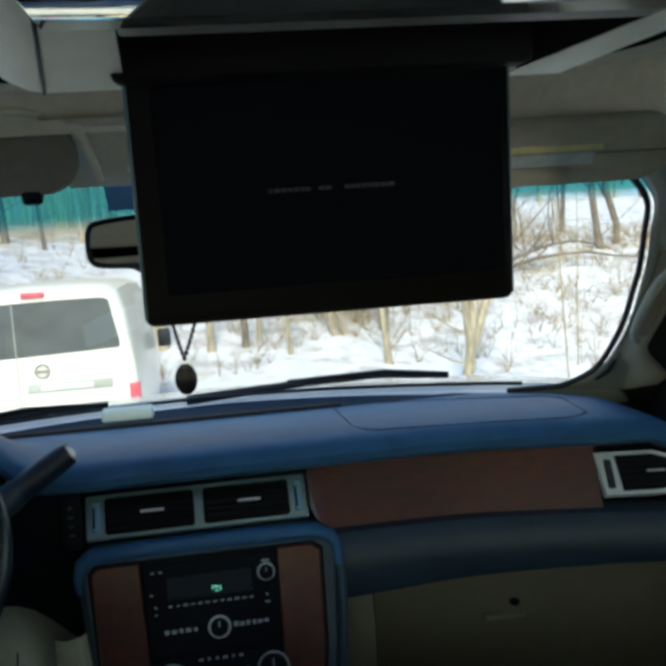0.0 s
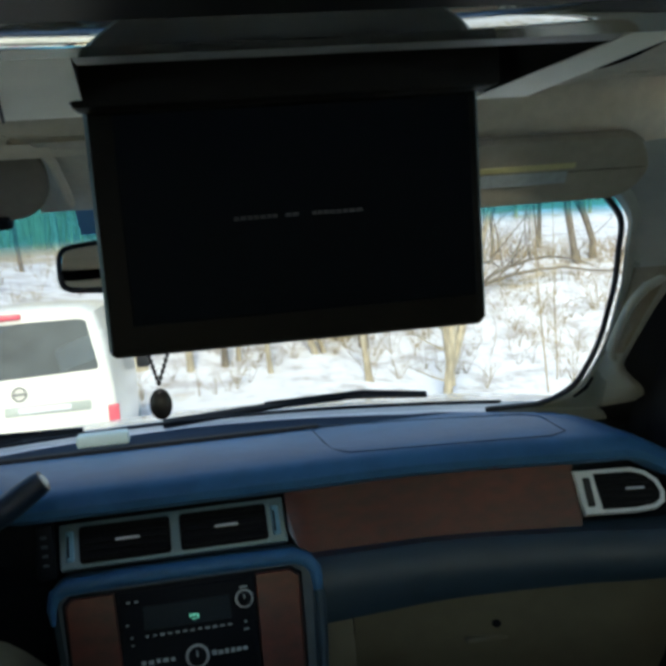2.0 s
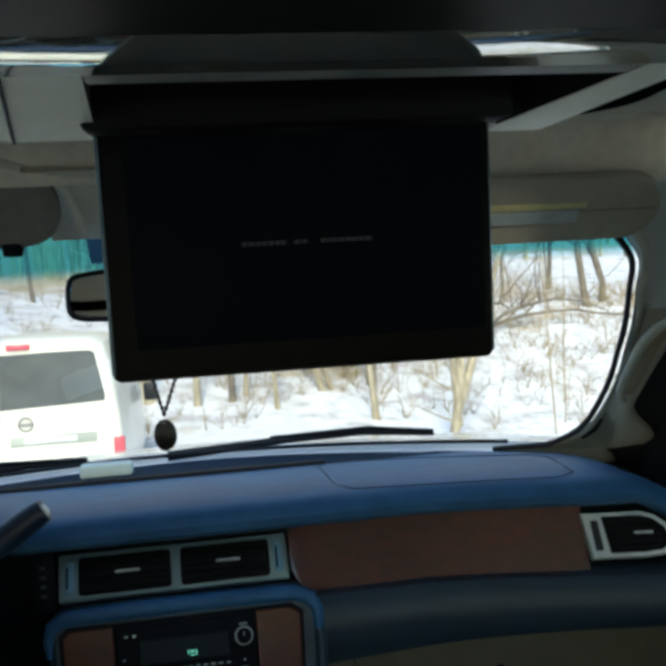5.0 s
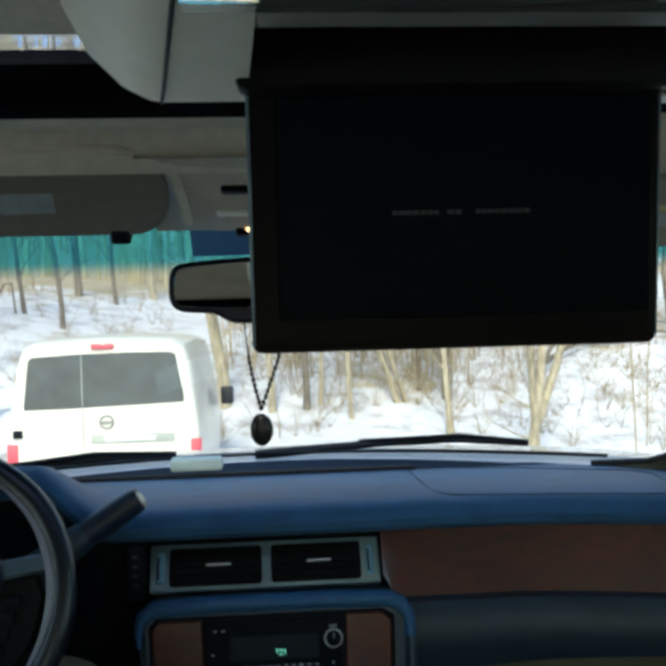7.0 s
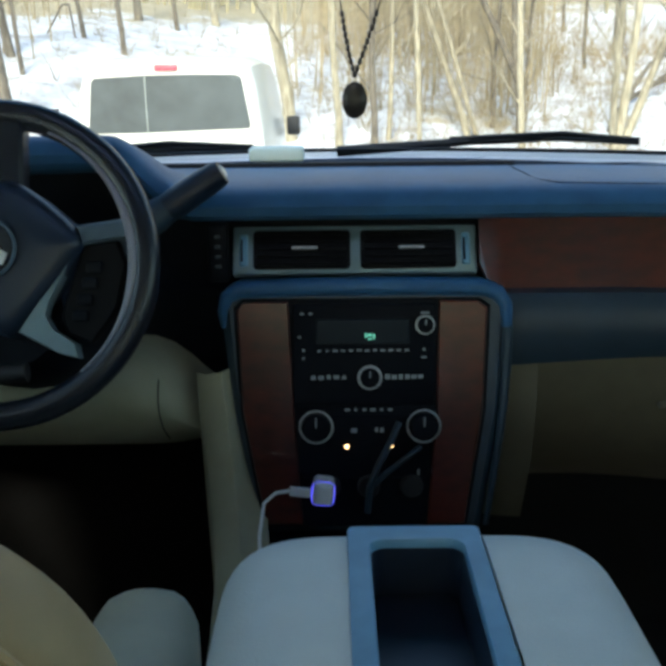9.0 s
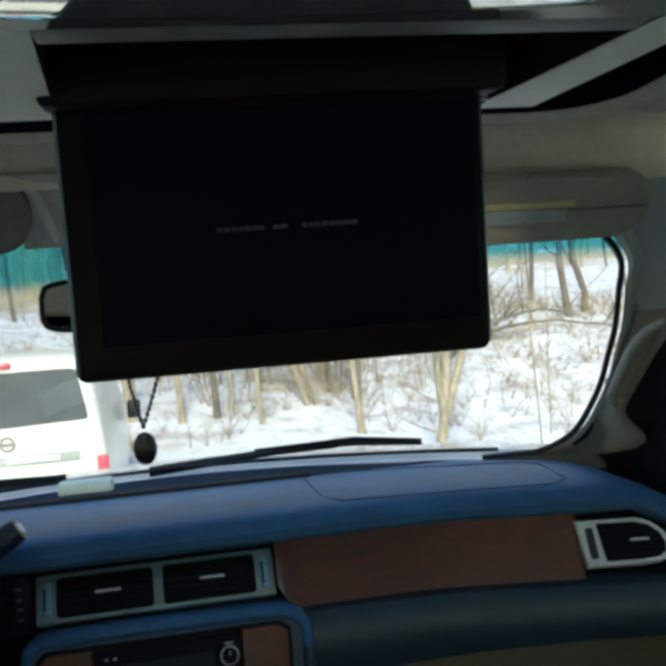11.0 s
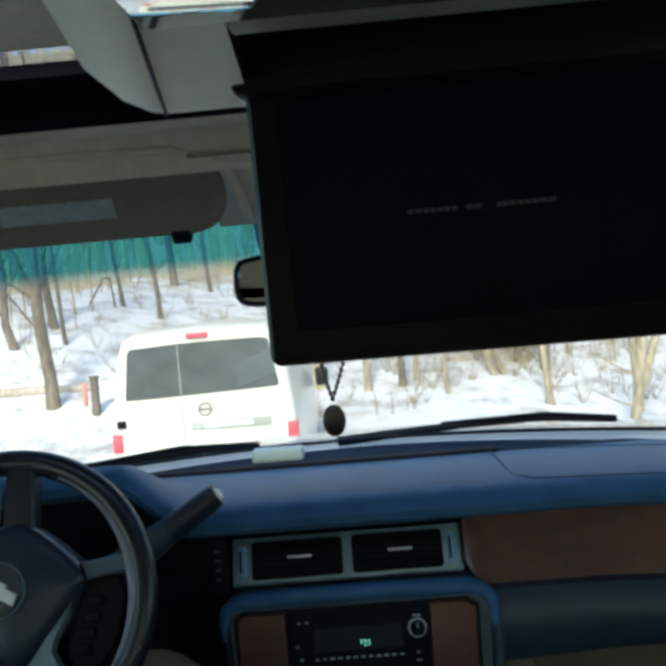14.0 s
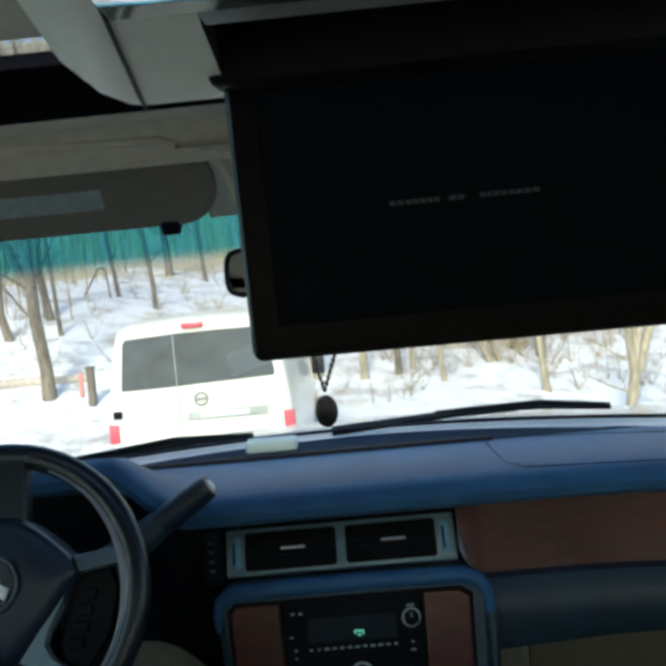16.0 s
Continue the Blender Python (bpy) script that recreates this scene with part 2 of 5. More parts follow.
def rounded(w, h, r, n=6):
    """The outline of a rounded rectangle round the origin."""
    out = []
    for cx, cy, a0 in ((w / 2 - r, h / 2 - r, 0), (-w / 2 + r, h / 2 - r, 90), (-w / 2 + r, -h / 2 + r, 180), (w / 2 - r, -h / 2 + r, 270)):
        for i in range(n + 1):
            a = radians(a0 + 90 * i / n)
            out.append((cx + r * math.cos(a), cy + r * math.sin(a)))
    return out


def plate(bm, outline, d0, d1, m, edge=0.0):
    """A flat piece with that outline, from depth d0 (front) to d1, in the frame m, its front edge eased."""
    cx, cy = sum(p[0] for p in outline) / len(outline), sum(p[1] for p in outline) / len(outline)
    w = max(abs(p[0] - cx) for p in outline)
    h = max(abs(p[1] - cy) for p in outline)
    kx, ky = 1 - edge / w, 1 - edge / h
    rows = [[m @ Vector((cx + (x - cx) * kx, d0, cy + (y - cy) * ky)) for x, y in outline]]
    if edge:
        rows.append([m @ Vector((x, d0 + edge, y)) for x, y in outline])
    rows.append([m @ Vector((x, d1, y)) for x, y in outline])
    loft(bm, rows, closed=True, caps=True)
    return bm


def disc(bm, c, axis, r, t, n=24, edge=0.0):
    """A round piece from c along axis, t thick, its rim eased."""
    axis = Vector(axis).normalized()
    u = axis.orthogonal().normalized()
    v = axis.cross(u)
    rows = []
    for d, rr in ((0, r), (t - edge, r), (t, r - edge)):
        rows.append([Vector(c) + axis * d + (u * math.cos(2 * math.pi * i / n) + v * math.sin(2 * math.pi * i / n)) * rr for i in range(n)])
    loft(bm, rows, closed=True, caps=True)
    return bm


def softened(o, n=3):
    """A closed outline rounded through its points."""
    out, k = [], len(o)
    for i in range(k):
        p0, p1, p2, p3 = (Vector(o[(i + j - 1) % k]) for j in range(4))
        for t in [j / n for j in range(n)]:
            q = 0.5 * (2 * p1 + (p2 - p0) * t + (2 * p0 - 5 * p1 + 4 * p2 - p3) * t * t + (3 * p1 - p0 - 3 * p2 + p3) * t ** 3)
            out.append((q.x, q.y))
    return out


def smooth01(v):
    v = max(0.0, min(1.0, v))
    return v * v * (3 - 2 * v)


# ---- the cabin's shell ----
CX = 0.02  # the car's middle


def ws(x, v):
    """A point of the windshield: x across, v from its base (0) to its top (1)."""
    u = (x - CX) / 0.70
    yb, yt = 1.90 - 0.34 * u * u, 1.385 - 0.20 * u * u
    zb, zt = 1.160 + 0.012 * u * u, 1.625 - 0.03 * u * u
    bow = 0.025 * math.sin(math.pi * v)
    return Vector((x, yb + (yt - yb) * v + bow, zb + (zt - zb) * v + bow))


bm = bmesh.new()
uvl = bm.loops.layers.uv.new("UVMap")
NX, NV = 24, 12
xs = [CX - 0.765 + 1.53 * i / NX for i in range(NX + 1)]
grid = [[bm.verts.new(ws(x, j / NV)) for j in range(NV + 1)] for x in xs]
for i in range(NX):
    for j in range(NV):
        f = bm.faces.new((grid[i][j], grid[i + 1][j], grid[i + 1][j + 1], grid[i][j + 1]))
        for lp, (a, b) in zip(f.loops, ((i, j), (i + 1, j), (i + 1, j + 1), (i, j + 1))):
            lp[uvl].uv = (a / NX, b / NV)
pane = part("window_1", bm, M["glass"])
tagged(pane, "curved clear windshield with a teal shade band along its top", "window", kind="structure")
pane.visible_shadow = False

# floor, side walls with window openings, rear wall
tagged(part("floor", slab((-0.85, -1.6, 0.28), (0.89, 1.75, 0.32), 0.005), M["carpet"]), "dark carpeted car floor", "floor", kind="structure")


def side_wall(name, x0, x1, label, s):
    bm = bmesh.new()
    box(bm, (x0, -1.6, 0.30), (x1, 1.045, 1.10), 0.02)         # door skin below the windows
    box(bm, (x0, -1.6, 1.52), (x1, 1.06, 1.60), 0.01)          # rail above
    for y0, y1 in ((-1.6, -1.5), (-0.72, -0.60), (0.18, 0.30)):
        box(bm, (x0, y0, 1.09), (x1, y1, 1.53), 0.01)
    tagged(part(name, bm, M["rearcloth"]), label, "car door", kind="structure")
    bm = bmesh.new()
    box(bm, (x0, 1.047, 0.30), (x1, 1.75, 1.098), 0.02)
    a, b = (x0 + 0.05, x1) if s > 0 else (x0, x1 - 0.05)
    box(bm, (a, 1.05, 1.08), (b, 1.50, 1.66), 0.01)
    box(bm, (a, 1.48, 1.08), (b, 1.64, 1.30), 0.01)
    return tagged(part(name + "_front", bm, M["door"]), "black door trim beside the dashboard", "car door", kind="structure")


side_wall("wall_east", 0.82, 0.90, "tan inner door trim below the side windows", 1)
side_wall("wall_west", -0.86, -0.78, "tan inner door trim below the side windows", -1)
bm = bmesh.new()
box(bm, (-0.86, -1.68, 0.32), (0.90, -1.60, 1.08), 0.02)
box(bm, (-0.86, -1.68, 1.52), (0.90, -1.60, 1.66), 0.02)
tagged(part("wall_south", bm, M["rearcloth"]), "tan tailgate trim below the rear window", "car tailgate", kind="structure")
for k, (lo, hi) in enumerate((((0.858, -1.5, 1.10), (0.862, -0.72, 1.52)), ((0.858, -0.60, 1.10), (0.862, 0.18, 1.52)), ((0.858, 0.30, 1.10), (0.862, 1.06, 1.52)),
                              ((-0.822, -1.5, 1.10), (-0.818, -0.72, 1.52)), ((-0.822, -0.60, 1.10), (-0.818, 0.18, 1.52)), ((-0.822, 0.30, 1.10), (-0.818, 1.06, 1.52)),
                              ((-0.78, -1.642, 1.08), (0.82, -1.638, 1.52)))):
    w = tagged(part(f"window_{k + 2}", slab(lo, hi), M["pane" if k in (2, 5) else "privacy"], smooth=False), "tinted car window pane", "window", kind="structure")
    w.visible_shadow = False
# front quarter: firewall below the dash
tagged(part("wall_north", slab((-0.86, 1.56, 0.30), (0.90, 1.62, 1.13), 0.01), M["carpet"]), "dark firewall behind the dashboard", "firewall", kind="structure")

# headliner: flat roof with the sunroof's opening, then a stepped header down to the windshield
RZ = 1.685
SX0, SX1, SY0, SY1 = -0.52, 0.59, -0.55, 1.035


def header_row(x):
    u = (x - CX) / 0.70
    t = ws(x, 0.985)
    e = smooth01((abs(u) - 0.75) / 0.4)
    drop = 0.05 * e + 0.014 * smooth01((x - 0.08) / 0.10)
    profile = ((0.010, 0.030, 0), (0.010, 0.004, 0), (0.014, -0.003, 0), (0.022, -0.006, 0), (0.032, -0.003, 0.05), (0.044, 0.010, 0.1), (0.058, 0.024, 0.2), (0.074, 0.028, 0.35), (0.090, 0.020, 0.5),
               (0.104, 0.002, 0.65), (0.116, -0.020, 0.8), (0.126, -0.036, 0.9), (0.134, -0.044, 1), (0.142, -0.043, 1), (0.158, -0.026, 1))
    rows = [Vector((x, SY1 + dy - (0.01 * u * u if k > 1 else 0), RZ + (dz * 1.5 if k > 3 and dz > 0 else dz) - drop * w)) for k, (dy, dz, w) in enumerate(profile)]
    return rows + [Vector((x, max(1.205, t.y - 0.10), min(RZ - 0.02 - drop, t.z + 0.052))), Vector((x, t.y - 0.012, t.z)), Vector((x, t.y + 0.03, t.z + 0.012))]


bm = bmesh.new()
loft(bm, [header_row(CX - 0.84 + 1.68 * i / 40) for i in range(41)])
# roof skin round the opening, side rails rolling down to the doors
for x0, x1, y0, y1 in ((CX - 0.64, SX0, -1.64, SY1 + 0.02), (SX1, CX + 0.62, -1.64, SY1 + 0.02), (SX0, SX1, -1.64, SY0)):
    n = 6
    loft(bm, [[Vector((x0 + (x1 - x0) * i / n, y, RZ)) for y in (y0, y1)] for i in range(n + 1)])
for s, xa in ((1, CX + 0.62), (-1, CX - 0.64)):
    loft(bm, [[Vector((xa + s * 0.23 * math.sin(q), y, RZ - 0.14 * (1 - math.cos(q)))) for y in (-1.64, 0.0, SY1 + 0.02)] for q in (0, 0.3, 0.6, 0.9, 1.2, 1.5)])
tagged(part("ceiling", bm, M["liner"]), "grey-beige cloth headliner stepping down to the windshield", "headliner", kind="structure")
mx_, my_ = (SX0 + SX1) / 2, (SY0 + SY1) / 2
hw, hl = (SX1 - SX0) / 2, (SY1 - SY0) / 2
loop = rounded(2 * hw, 2 * hl, 0.09, 8)
bm = bmesh.new()
loft(bm, [[Vector((mx_ + x, my_ + y, RZ + dz)) for x, y in loop] for dz in (-0.004, 0.050)], closed=True)
box(bm, (SX0 - 0.06, 0.958, RZ + 0.035), (SX1 + 0.06, SY1 + 0.03, RZ + 0.05), 0.0)
box(bm, (SX1 - 0.10, SY0, RZ + 0.0385), (SX1 + 0.06, 0.957, RZ + 0.052), 0.0)
box(bm, (SX0 - 0.06, SY0, RZ + 0.0385), (SX0 + 0.03, 0.957, RZ + 0.052), 0.0)
tagged(part("trim_sunroof", bm, M["flock"]), "black sunroof frame set into the headliner", "sunroof frame", kind="structure")
bm = bmesh.new()
loft(bm, [[Vector((mx_ + x * (1 + o / hw), my_ + y * (1 + o / hl), RZ + dz)) for x, y in loop] for o, dz in ((0.002, -0.003), (0.010, -0.008), (0.030, -0.009), (0.044, -0.003), (0.050, 0.006))], closed=True)
tagged(part("trim", bm, M["liner"]), "padded welt round the sunroof opening", "trim", kind="structure")
p = tagged(part("window_9", slab((SX0 - 0.05, 0.80, RZ + 0.040), (SX1 + 0.05, 0.97, RZ + 0.044)), M["roofpane"], smooth=False), "tinted sunroof glass", "window", kind="structure")
p.visible_shadow = False
shade = part("sunroof_shade", slab((SX0 - 0.05, SY0 - 0.05, RZ + 0.030), (SX1 + 0.05, 0.853, RZ + 0.038), 0.003), M["liner"])
tagged(shade, "tan cloth sunroof shade slid almost shut", "sunroof shade")
tagged(part("roof_skin", slab((-0.86, -1.68, RZ + 0.06), (0.90, 0.80, RZ + 0.07), 0.0), M["paint"], smooth=False), "white painted steel roof skin", "car roof", kind="structure")
bm = bmesh.new()
loft(bm, [[Vector((x, y, z)) for y, z in ((1.07, RZ + 0.052), (1.14, RZ + 0.05), (ws(x, 1).y + 0.05, ws(x, 1).z + 0.045))] for x in (-0.80, -0.4, 0.02, 0.44, 0.84)])
tagged(part("roof_front", bm, M["paint"]), "white painted roof edge above the windshield", "car roof", kind="structure")


# windshield pillars, wrapped round the glass's side edge
EDGE = ((0.0, 0.60), (0.012, 0.664), (0.042, 0.698), (0.09, 0.722), (0.17, 0.736), (0.28, 0.745), (0.40, 0.745), (0.50, 0.743), (0.64, 0.731), (0.75, 0.719), (0.83, 0.694), (0.90, 0.660), (0.94, 0.63), (1.0, 0.55))


def edge_x(v):
    """Half the width of the clear glass at that height."""
    k = max(1, min(len(EDGE) - 2, sum(1 for a, _ in EDGE if a < v)))
    (a, x0), (b, x1) = EDGE[k - 1], EDGE[k]
    prev, nxt = EDGE[max(0, k - 2)], EDGE[min(len(EDGE) - 1, k + 1)]
    m0 = (x1 - prev[1]) / (b - prev[0]) * (b - a)
    m1 = (nxt[1] - x0) / (nxt[0] - a) * (b - a)
    q = max(0.0, min(1.0, (v - a) / (b - a)))
    return x0 * (2 * q ** 3 - 3 * q * q + 1) + m0 * (q ** 3 - 2 * q * q + q) + x1 * (3 * q * q - 2 * q ** 3) + m1 * (q ** 3 - q * q)


PILLAR = ((0.0, -0.014), (0.0, 0.004), (0.004, 0.009), (0.009, 0.008), (0.012, 0.003), (0.022, 0.006), (0.034, 0.013), (0.046, 0.019), (0.056, 0.019), (0.064, 0.013), (0.069, 0.002), (0.070, -0.02), (0.080, -0.08))


def pillar_point(v, a, b, s=1):
    """A place on the pillar: a outward from the glass's edge, b towards the cabin."""
    return ws(CX + s * (edge_x(max(0, v)) + 0.006), v) + Vector((s * 0.88, -0.47, 0)) * a + Vector((s * -0.47, -0.88, 0)) * b


def pillar_k(v):
    """How wide the pillar is at that height."""
    return 0.76 + 0.58 * smooth01((v - 0.22) / 0.38) + 1.6 * smooth01((v - 0.66) / 0.3) + 2.5 * smooth01((0.18 - v) / 0.25)


def pillar(name, s, label):
    bm = bmesh.new()
    rows = []
    for i in range(45):
        v = -0.06 + 1.08 * i / 44
        lift = 0.035 * smooth01((v - 0.56) / 0.34)
        rows.append([pillar_point(v, a * pillar_k(v), b * (1 + 0.3 * smooth01((v - 0.5) / 0.4)) + (lift if k > 1 else 0), s) for k, (a, b) in enumerate(PILLAR)])
    loft(bm, rows)
    tagged(part(name, bm, M["pillar"]), label, "pillar trim", kind="structure")
    bm = bmesh.new()
    rows = []
    for v in (-0.35, -0.2, -0.1, 0.0, 0.03, 0.06, 0.1, 0.15, 0.2, 0.3, 0.4, 0.5, 0.6, 0.75, 0.92):
        reach = (0.862 - abs(pillar_point(v, 0, 0, s).x - CX)) / 0.88
        rows.append([pillar_point(v, a, -0.014, s) for a in (0.04, 0.5 * reach, reach)])
    loft(bm, rows)
    return tagged(part(name + "_flange", bm, M["door"]), "black door seal flange behind the pillar trim", "door seal", kind="structure")


pillar("trim_east", 1, "pale grey plastic windshield pillar trim")
pillar("trim_west", -1, "pale grey plastic windshield pillar trim")
# black edge of the glass along the pillars and the base
bm = bmesh.new()
for s in (1, -1):
    tube(bm, [ws(CX + s * (edge_x(0.92 * i / 48) - 0.003), 0.92 * i / 48) + Vector((0, -0.003, -0.002)) for i in range(49)], 0.0055, 6)
tube(bm, [ws(CX + x, 0.022) + Vector((0, 0.004, 0.002)) for x in [-0.62 + 1.24 * i / 24 for i in range(25)]], 0.004, 6)
tagged(part("trim_seal", bm, M["rubber"]), "black rubber seal along the windshield's edge", "seal", kind="structure")

# white bonnet in front of the glass
bm = bmesh.new()
rows = []
for i in range(21):
    x = CX - 0.80 + 1.60 * i / 20
    u = (x - CX) / 0.80
    b = ws(max(-0.7, min(0.72, x)), 0)
    rows.append([Vector((x, b.y + 0.02, b.z - 0.03)), Vector((x, b.y + 0.06, b.z + 0.012 - 0.012 * u * u)), Vector((x, 2.2, 1.145 - 0.03 * u * u)), Vector((x, 2.8, 1.07 - 0.04 * u * u)), Vector((x, 3.0, 0.95)), Vector((x, 3.05, 0.5))])
loft(bm, rows)
tagged(part("bonnet", bm, M["paint"]), "white bonnet of the car seen along the windshield base", "car bonnet")


# ---- dashboard ----
def lip_y(x):
    return 1.312 - 0.075 * smooth01((x - 0.35) / 0.42) - 0.03 * smooth01((-0.25 - x) / 0.2)


def hood(x):
    """The rise of the pad over the instruments."""
    return 0.075 * smooth01((x + 0.65) / 0.14) * smooth01((-0.232 - x) / 0.10)


dash = thing("dashboard", (CX, 1.5, 0.9), "dark blue vinyl dashboard with burl wood trim and silver vents", "dashboard")
rows, defrost = [], []
for i in range(61):
    x = -0.76 + 1.54 * i / 60
    b, ly, h = ws(x, 0), lip_y(x), hood(x)
    end = 0.04 * smooth01((abs(x - CX) - 0.68) / 0.1)
    rows.append([Vector((x, ly + 0.06, 1.128 + h * 0.9 - end)), Vector((x, ly + 0.012, 1.132 + h - end)), Vector((x, ly, 1.140 + h - end)), Vector((x, ly - 0.002, 1.152 + h - end)), Vector((x, ly + 0.008, 1.166 + h - end)),
                 Vector((x, ly + 0.03, 1.174 + h - end)), Vector((x, 1.40, 1.176 + h * 0.8 - end)), Vector((x, 1.47, 1.174 + h * 0.4 - end)), Vector((x, min(1.55, b.y - 0.11), 1.171 + h * 0.08 - end)), Vector((x, min(1.648, b.y - 0.05), 1.168 - end))])
    defrost.append([Vector((x, min(1.648, b.y - 0.05), 1.1675 - end)), Vector((x, min(1.70, b.y - 0.03), 1.165 - end)), Vector((x, b.y - 0.03, 1.160 - end)), Vector((x, b.y + 0.01, 1.156 - end))])
bm = bmesh.new()
loft(bm, rows)
top_pad = part("top_pad", bm, M["pad"], dash, "dark blue grained vinyl dash top")
bm = bmesh.new()
loft(bm, defrost)
part("defroster_panel", bm, M["defrost"], dash, "slate blue plastic panel along the glass")
# raised centre pad with a dark slot behind it, and the airbag cover's seam
bm = bmesh.new()
loft(bm, [[Vector((x, y, z)) for y, z in ((1.645, 1.168), (1.650, 1.1745), (1.672, 1.1745), (1.678, 1.166))] for x in [-0.36 + 0.64 * i / 12 for i in range(13)]])
part("defroster_slot", bm, M["dark"], dash, "black defroster slot")
bm = bmesh.new()
seam = [(0.262, 1.645), (0.262, 1.40), (0.285, 1.355), (0.45, 1.325), (0.60, 1.295), (0.635, 1.32), (0.655, 1.47), (0.640, 1.525), (0.45, 1.60), (0.262, 1.645)]
tube(bm, [(x, y, 1.1755 if y < 1.5 else 1.1725) for x, y in seam], 0.0008, 5)
part("airbag_seam", bm, M["dark"], dash)
# dark fascia behind vents, wood and cluster
bm = bmesh.new()
rows = []
for i in range(61):
    x = -0.76 + 1.54 * i / 60
    ly, h = lip_y(x), hood(x)
    rows.append([Vector((x, ly + 0.066, 1.136 + h * 0.88)), Vector((x, ly + 0.055 + 0.35 * h, 1.06)), Vector((x, ly + 0.03, 1.03)), Vector((x, ly + 0.05, 0.95)), Vector((x, ly + 0.10, 0.80))])
loft(bm, rows)
part("fascia", bm, M["dark"], dash, "black plastic fascia")

VM = frame_of((0, 1.318, 1.058), (1, 0, 0), (0, 0.032, 0.062))  # the vents' tilted face
VH = 0.070
bm = bmesh.new()
plate(bm, [(x, VH / 2 + y) for x, y in rounded(0.342, VH, 0.004)], 0.004, 0.02, VM, 0.002)
bezel = part("vent_bezel", bm, M["silver"], dash, "satin blue-silver vent bezel")
for k, (x0, x1) in enumerate(((-0.142, -0.006), (0.008, 0.142))):
    cx = (x0 + x1) / 2
    bm = bmesh.new()
    plate(bm, [(cx + x, VH / 2 + y) for x, y in rounded(x1 - x0, VH - 0.014, 0.006)], 0.0015, 0.015, VM, 0.0008)
    vent = part("vent", bm, M["vent"], bezel, "black air vent")
    for j in range(5):
        bm = slab((x0 + 0.006, -0.0015, 0.013 + j * 0.0105), (x1 - 0.006, 0.003, 0.0155 + j * 0.0105), 0.0006, VM, 1)
        part("slat", bm, M["vent"], vent)
    bm = slab((cx - 0.014, -0.005, 0.034), (cx + 0.022, -0.001, 0.038), 0.001, VM, 1)
    part("tab", bm, M["bright"], vent, "silver vent tab")
for s in (-1, 1):
    bm = slab((s * 0.1555 - 0.006, 0.001, 0.012), (s * 0.1555 + 0.006, 0.006, 0.058), 0.002, VM, 1)
    wh = part("vent_wheel", bm, M["tray"], bezel, "blue-grey vent thumb wheel")
    part("mark", slab((s * 0.1555 - 0.004, -0.0005, 0.018), (s * 0.1555 - 0.001, 0.002, 0.050), 0.0, VM), M["dark"], wh)

# wood panel towards the passenger side
bm = bmesh.new()
rows = []
for i in range(25):
    x = 0.1735 + (0.629 - 0.1735) * i / 24
    q = 0.25 + 0.75 * smooth01((x - 0.1735) / 0.022)
    zb = 1.083 - 0.053 * q
    ly = lip_y(x)
    rows.append([Vector((x, ly + 0.052, 1.136)), Vector((x, ly + 0.036, 1.134)), Vector((x, ly + 0.022, (1.134 + zb) / 2)), Vector((x, ly + 0.006, zb)), Vector((x, ly + 0.03, zb - 0.004))])
loft(bm, rows)
part("wood_panel", bm, M["wood"], dash, "glossy reddish burl wood panel")
# passenger side vent
ly = lip_y(0.70)
EM = frame_of((0.689, ly + 0.010, 1.085), (1, -0.22, 0), (0.0, 0.026, 0.062))
shape = [(-0.066, 0.036), (-0.060, -0.034), (0.02, -0.034), (0.05, -0.031), (0.064, -0.022), (0.068, -0.006), (0.062, 0.014), (0.046, 0.029), (0.025, 0.036)]
bm = bmesh.new()
plate(bm, shape, 0.0, 0.02, EM, 0.002)
sb = part("side_vent_bezel", bm, M["bright"], dash, "bright silver side vent bezel")
bm = bmesh.new()
inner = [(-0.036, 0.029), (-0.032, -0.027), (0.02, -0.027), (0.046, -0.024), (0.057, -0.017), (0.060, -0.005), (0.055, 0.010), (0.041, 0.023), (0.022, 0.029)]
plate(bm, inner, -0.002, 0.01, EM, 0.0008)
sv = part("vent", bm, M["vent"], sb, "black side air vent")
for j in range(5):
    part("slat", slab((-0.030, -0.0045, -0.021 + j * 0.0098), (0.050 - 0.004 * abs(j - 2), 0.0, -0.0185 + j * 0.0098), 0.0006, EM, 1), M["vent"], sv)
part("tab", slab((0.008, -0.008, 0.000), (0.036, -0.004, 0.004), 0.001, EM, 1), M["bright"], sv, "silver vent tab")
part("vent_wheel", slab((-0.054, -0.002, -0.022), (-0.042, 0.003, 0.024), 0.002, EM, 1), M["rubber"], sb, "dark vent thumb wheel")

# soft lower pad and the glovebox below it
bm = bmesh.new()
rows = []
for i in range(25):
    x = 0.195 + 0.60 * i / 24
    ly = lip_y(x) - 0.012 - 0.02 * smooth01((x - 0.6) / 0.15)
    rows.append([Vector((x, ly + 0.05, 1.036)), Vector((x, ly - 0.004, 1.032)), Vector((x, ly - 0.016, 1.015)), Vector((x, ly - 0.022, 0.978)), Vector((x, ly - 0.012, 0.930 + 0.055 * (x - 0.2))), Vector((x, ly + 0.03, 0.918 + 0.055 * (x - 0.2)))])
loft(bm, rows)
part("lower_pad", bm, M["teal"], dash, "charcoal padded lower dash")
bm = bmesh.new()
rows = []
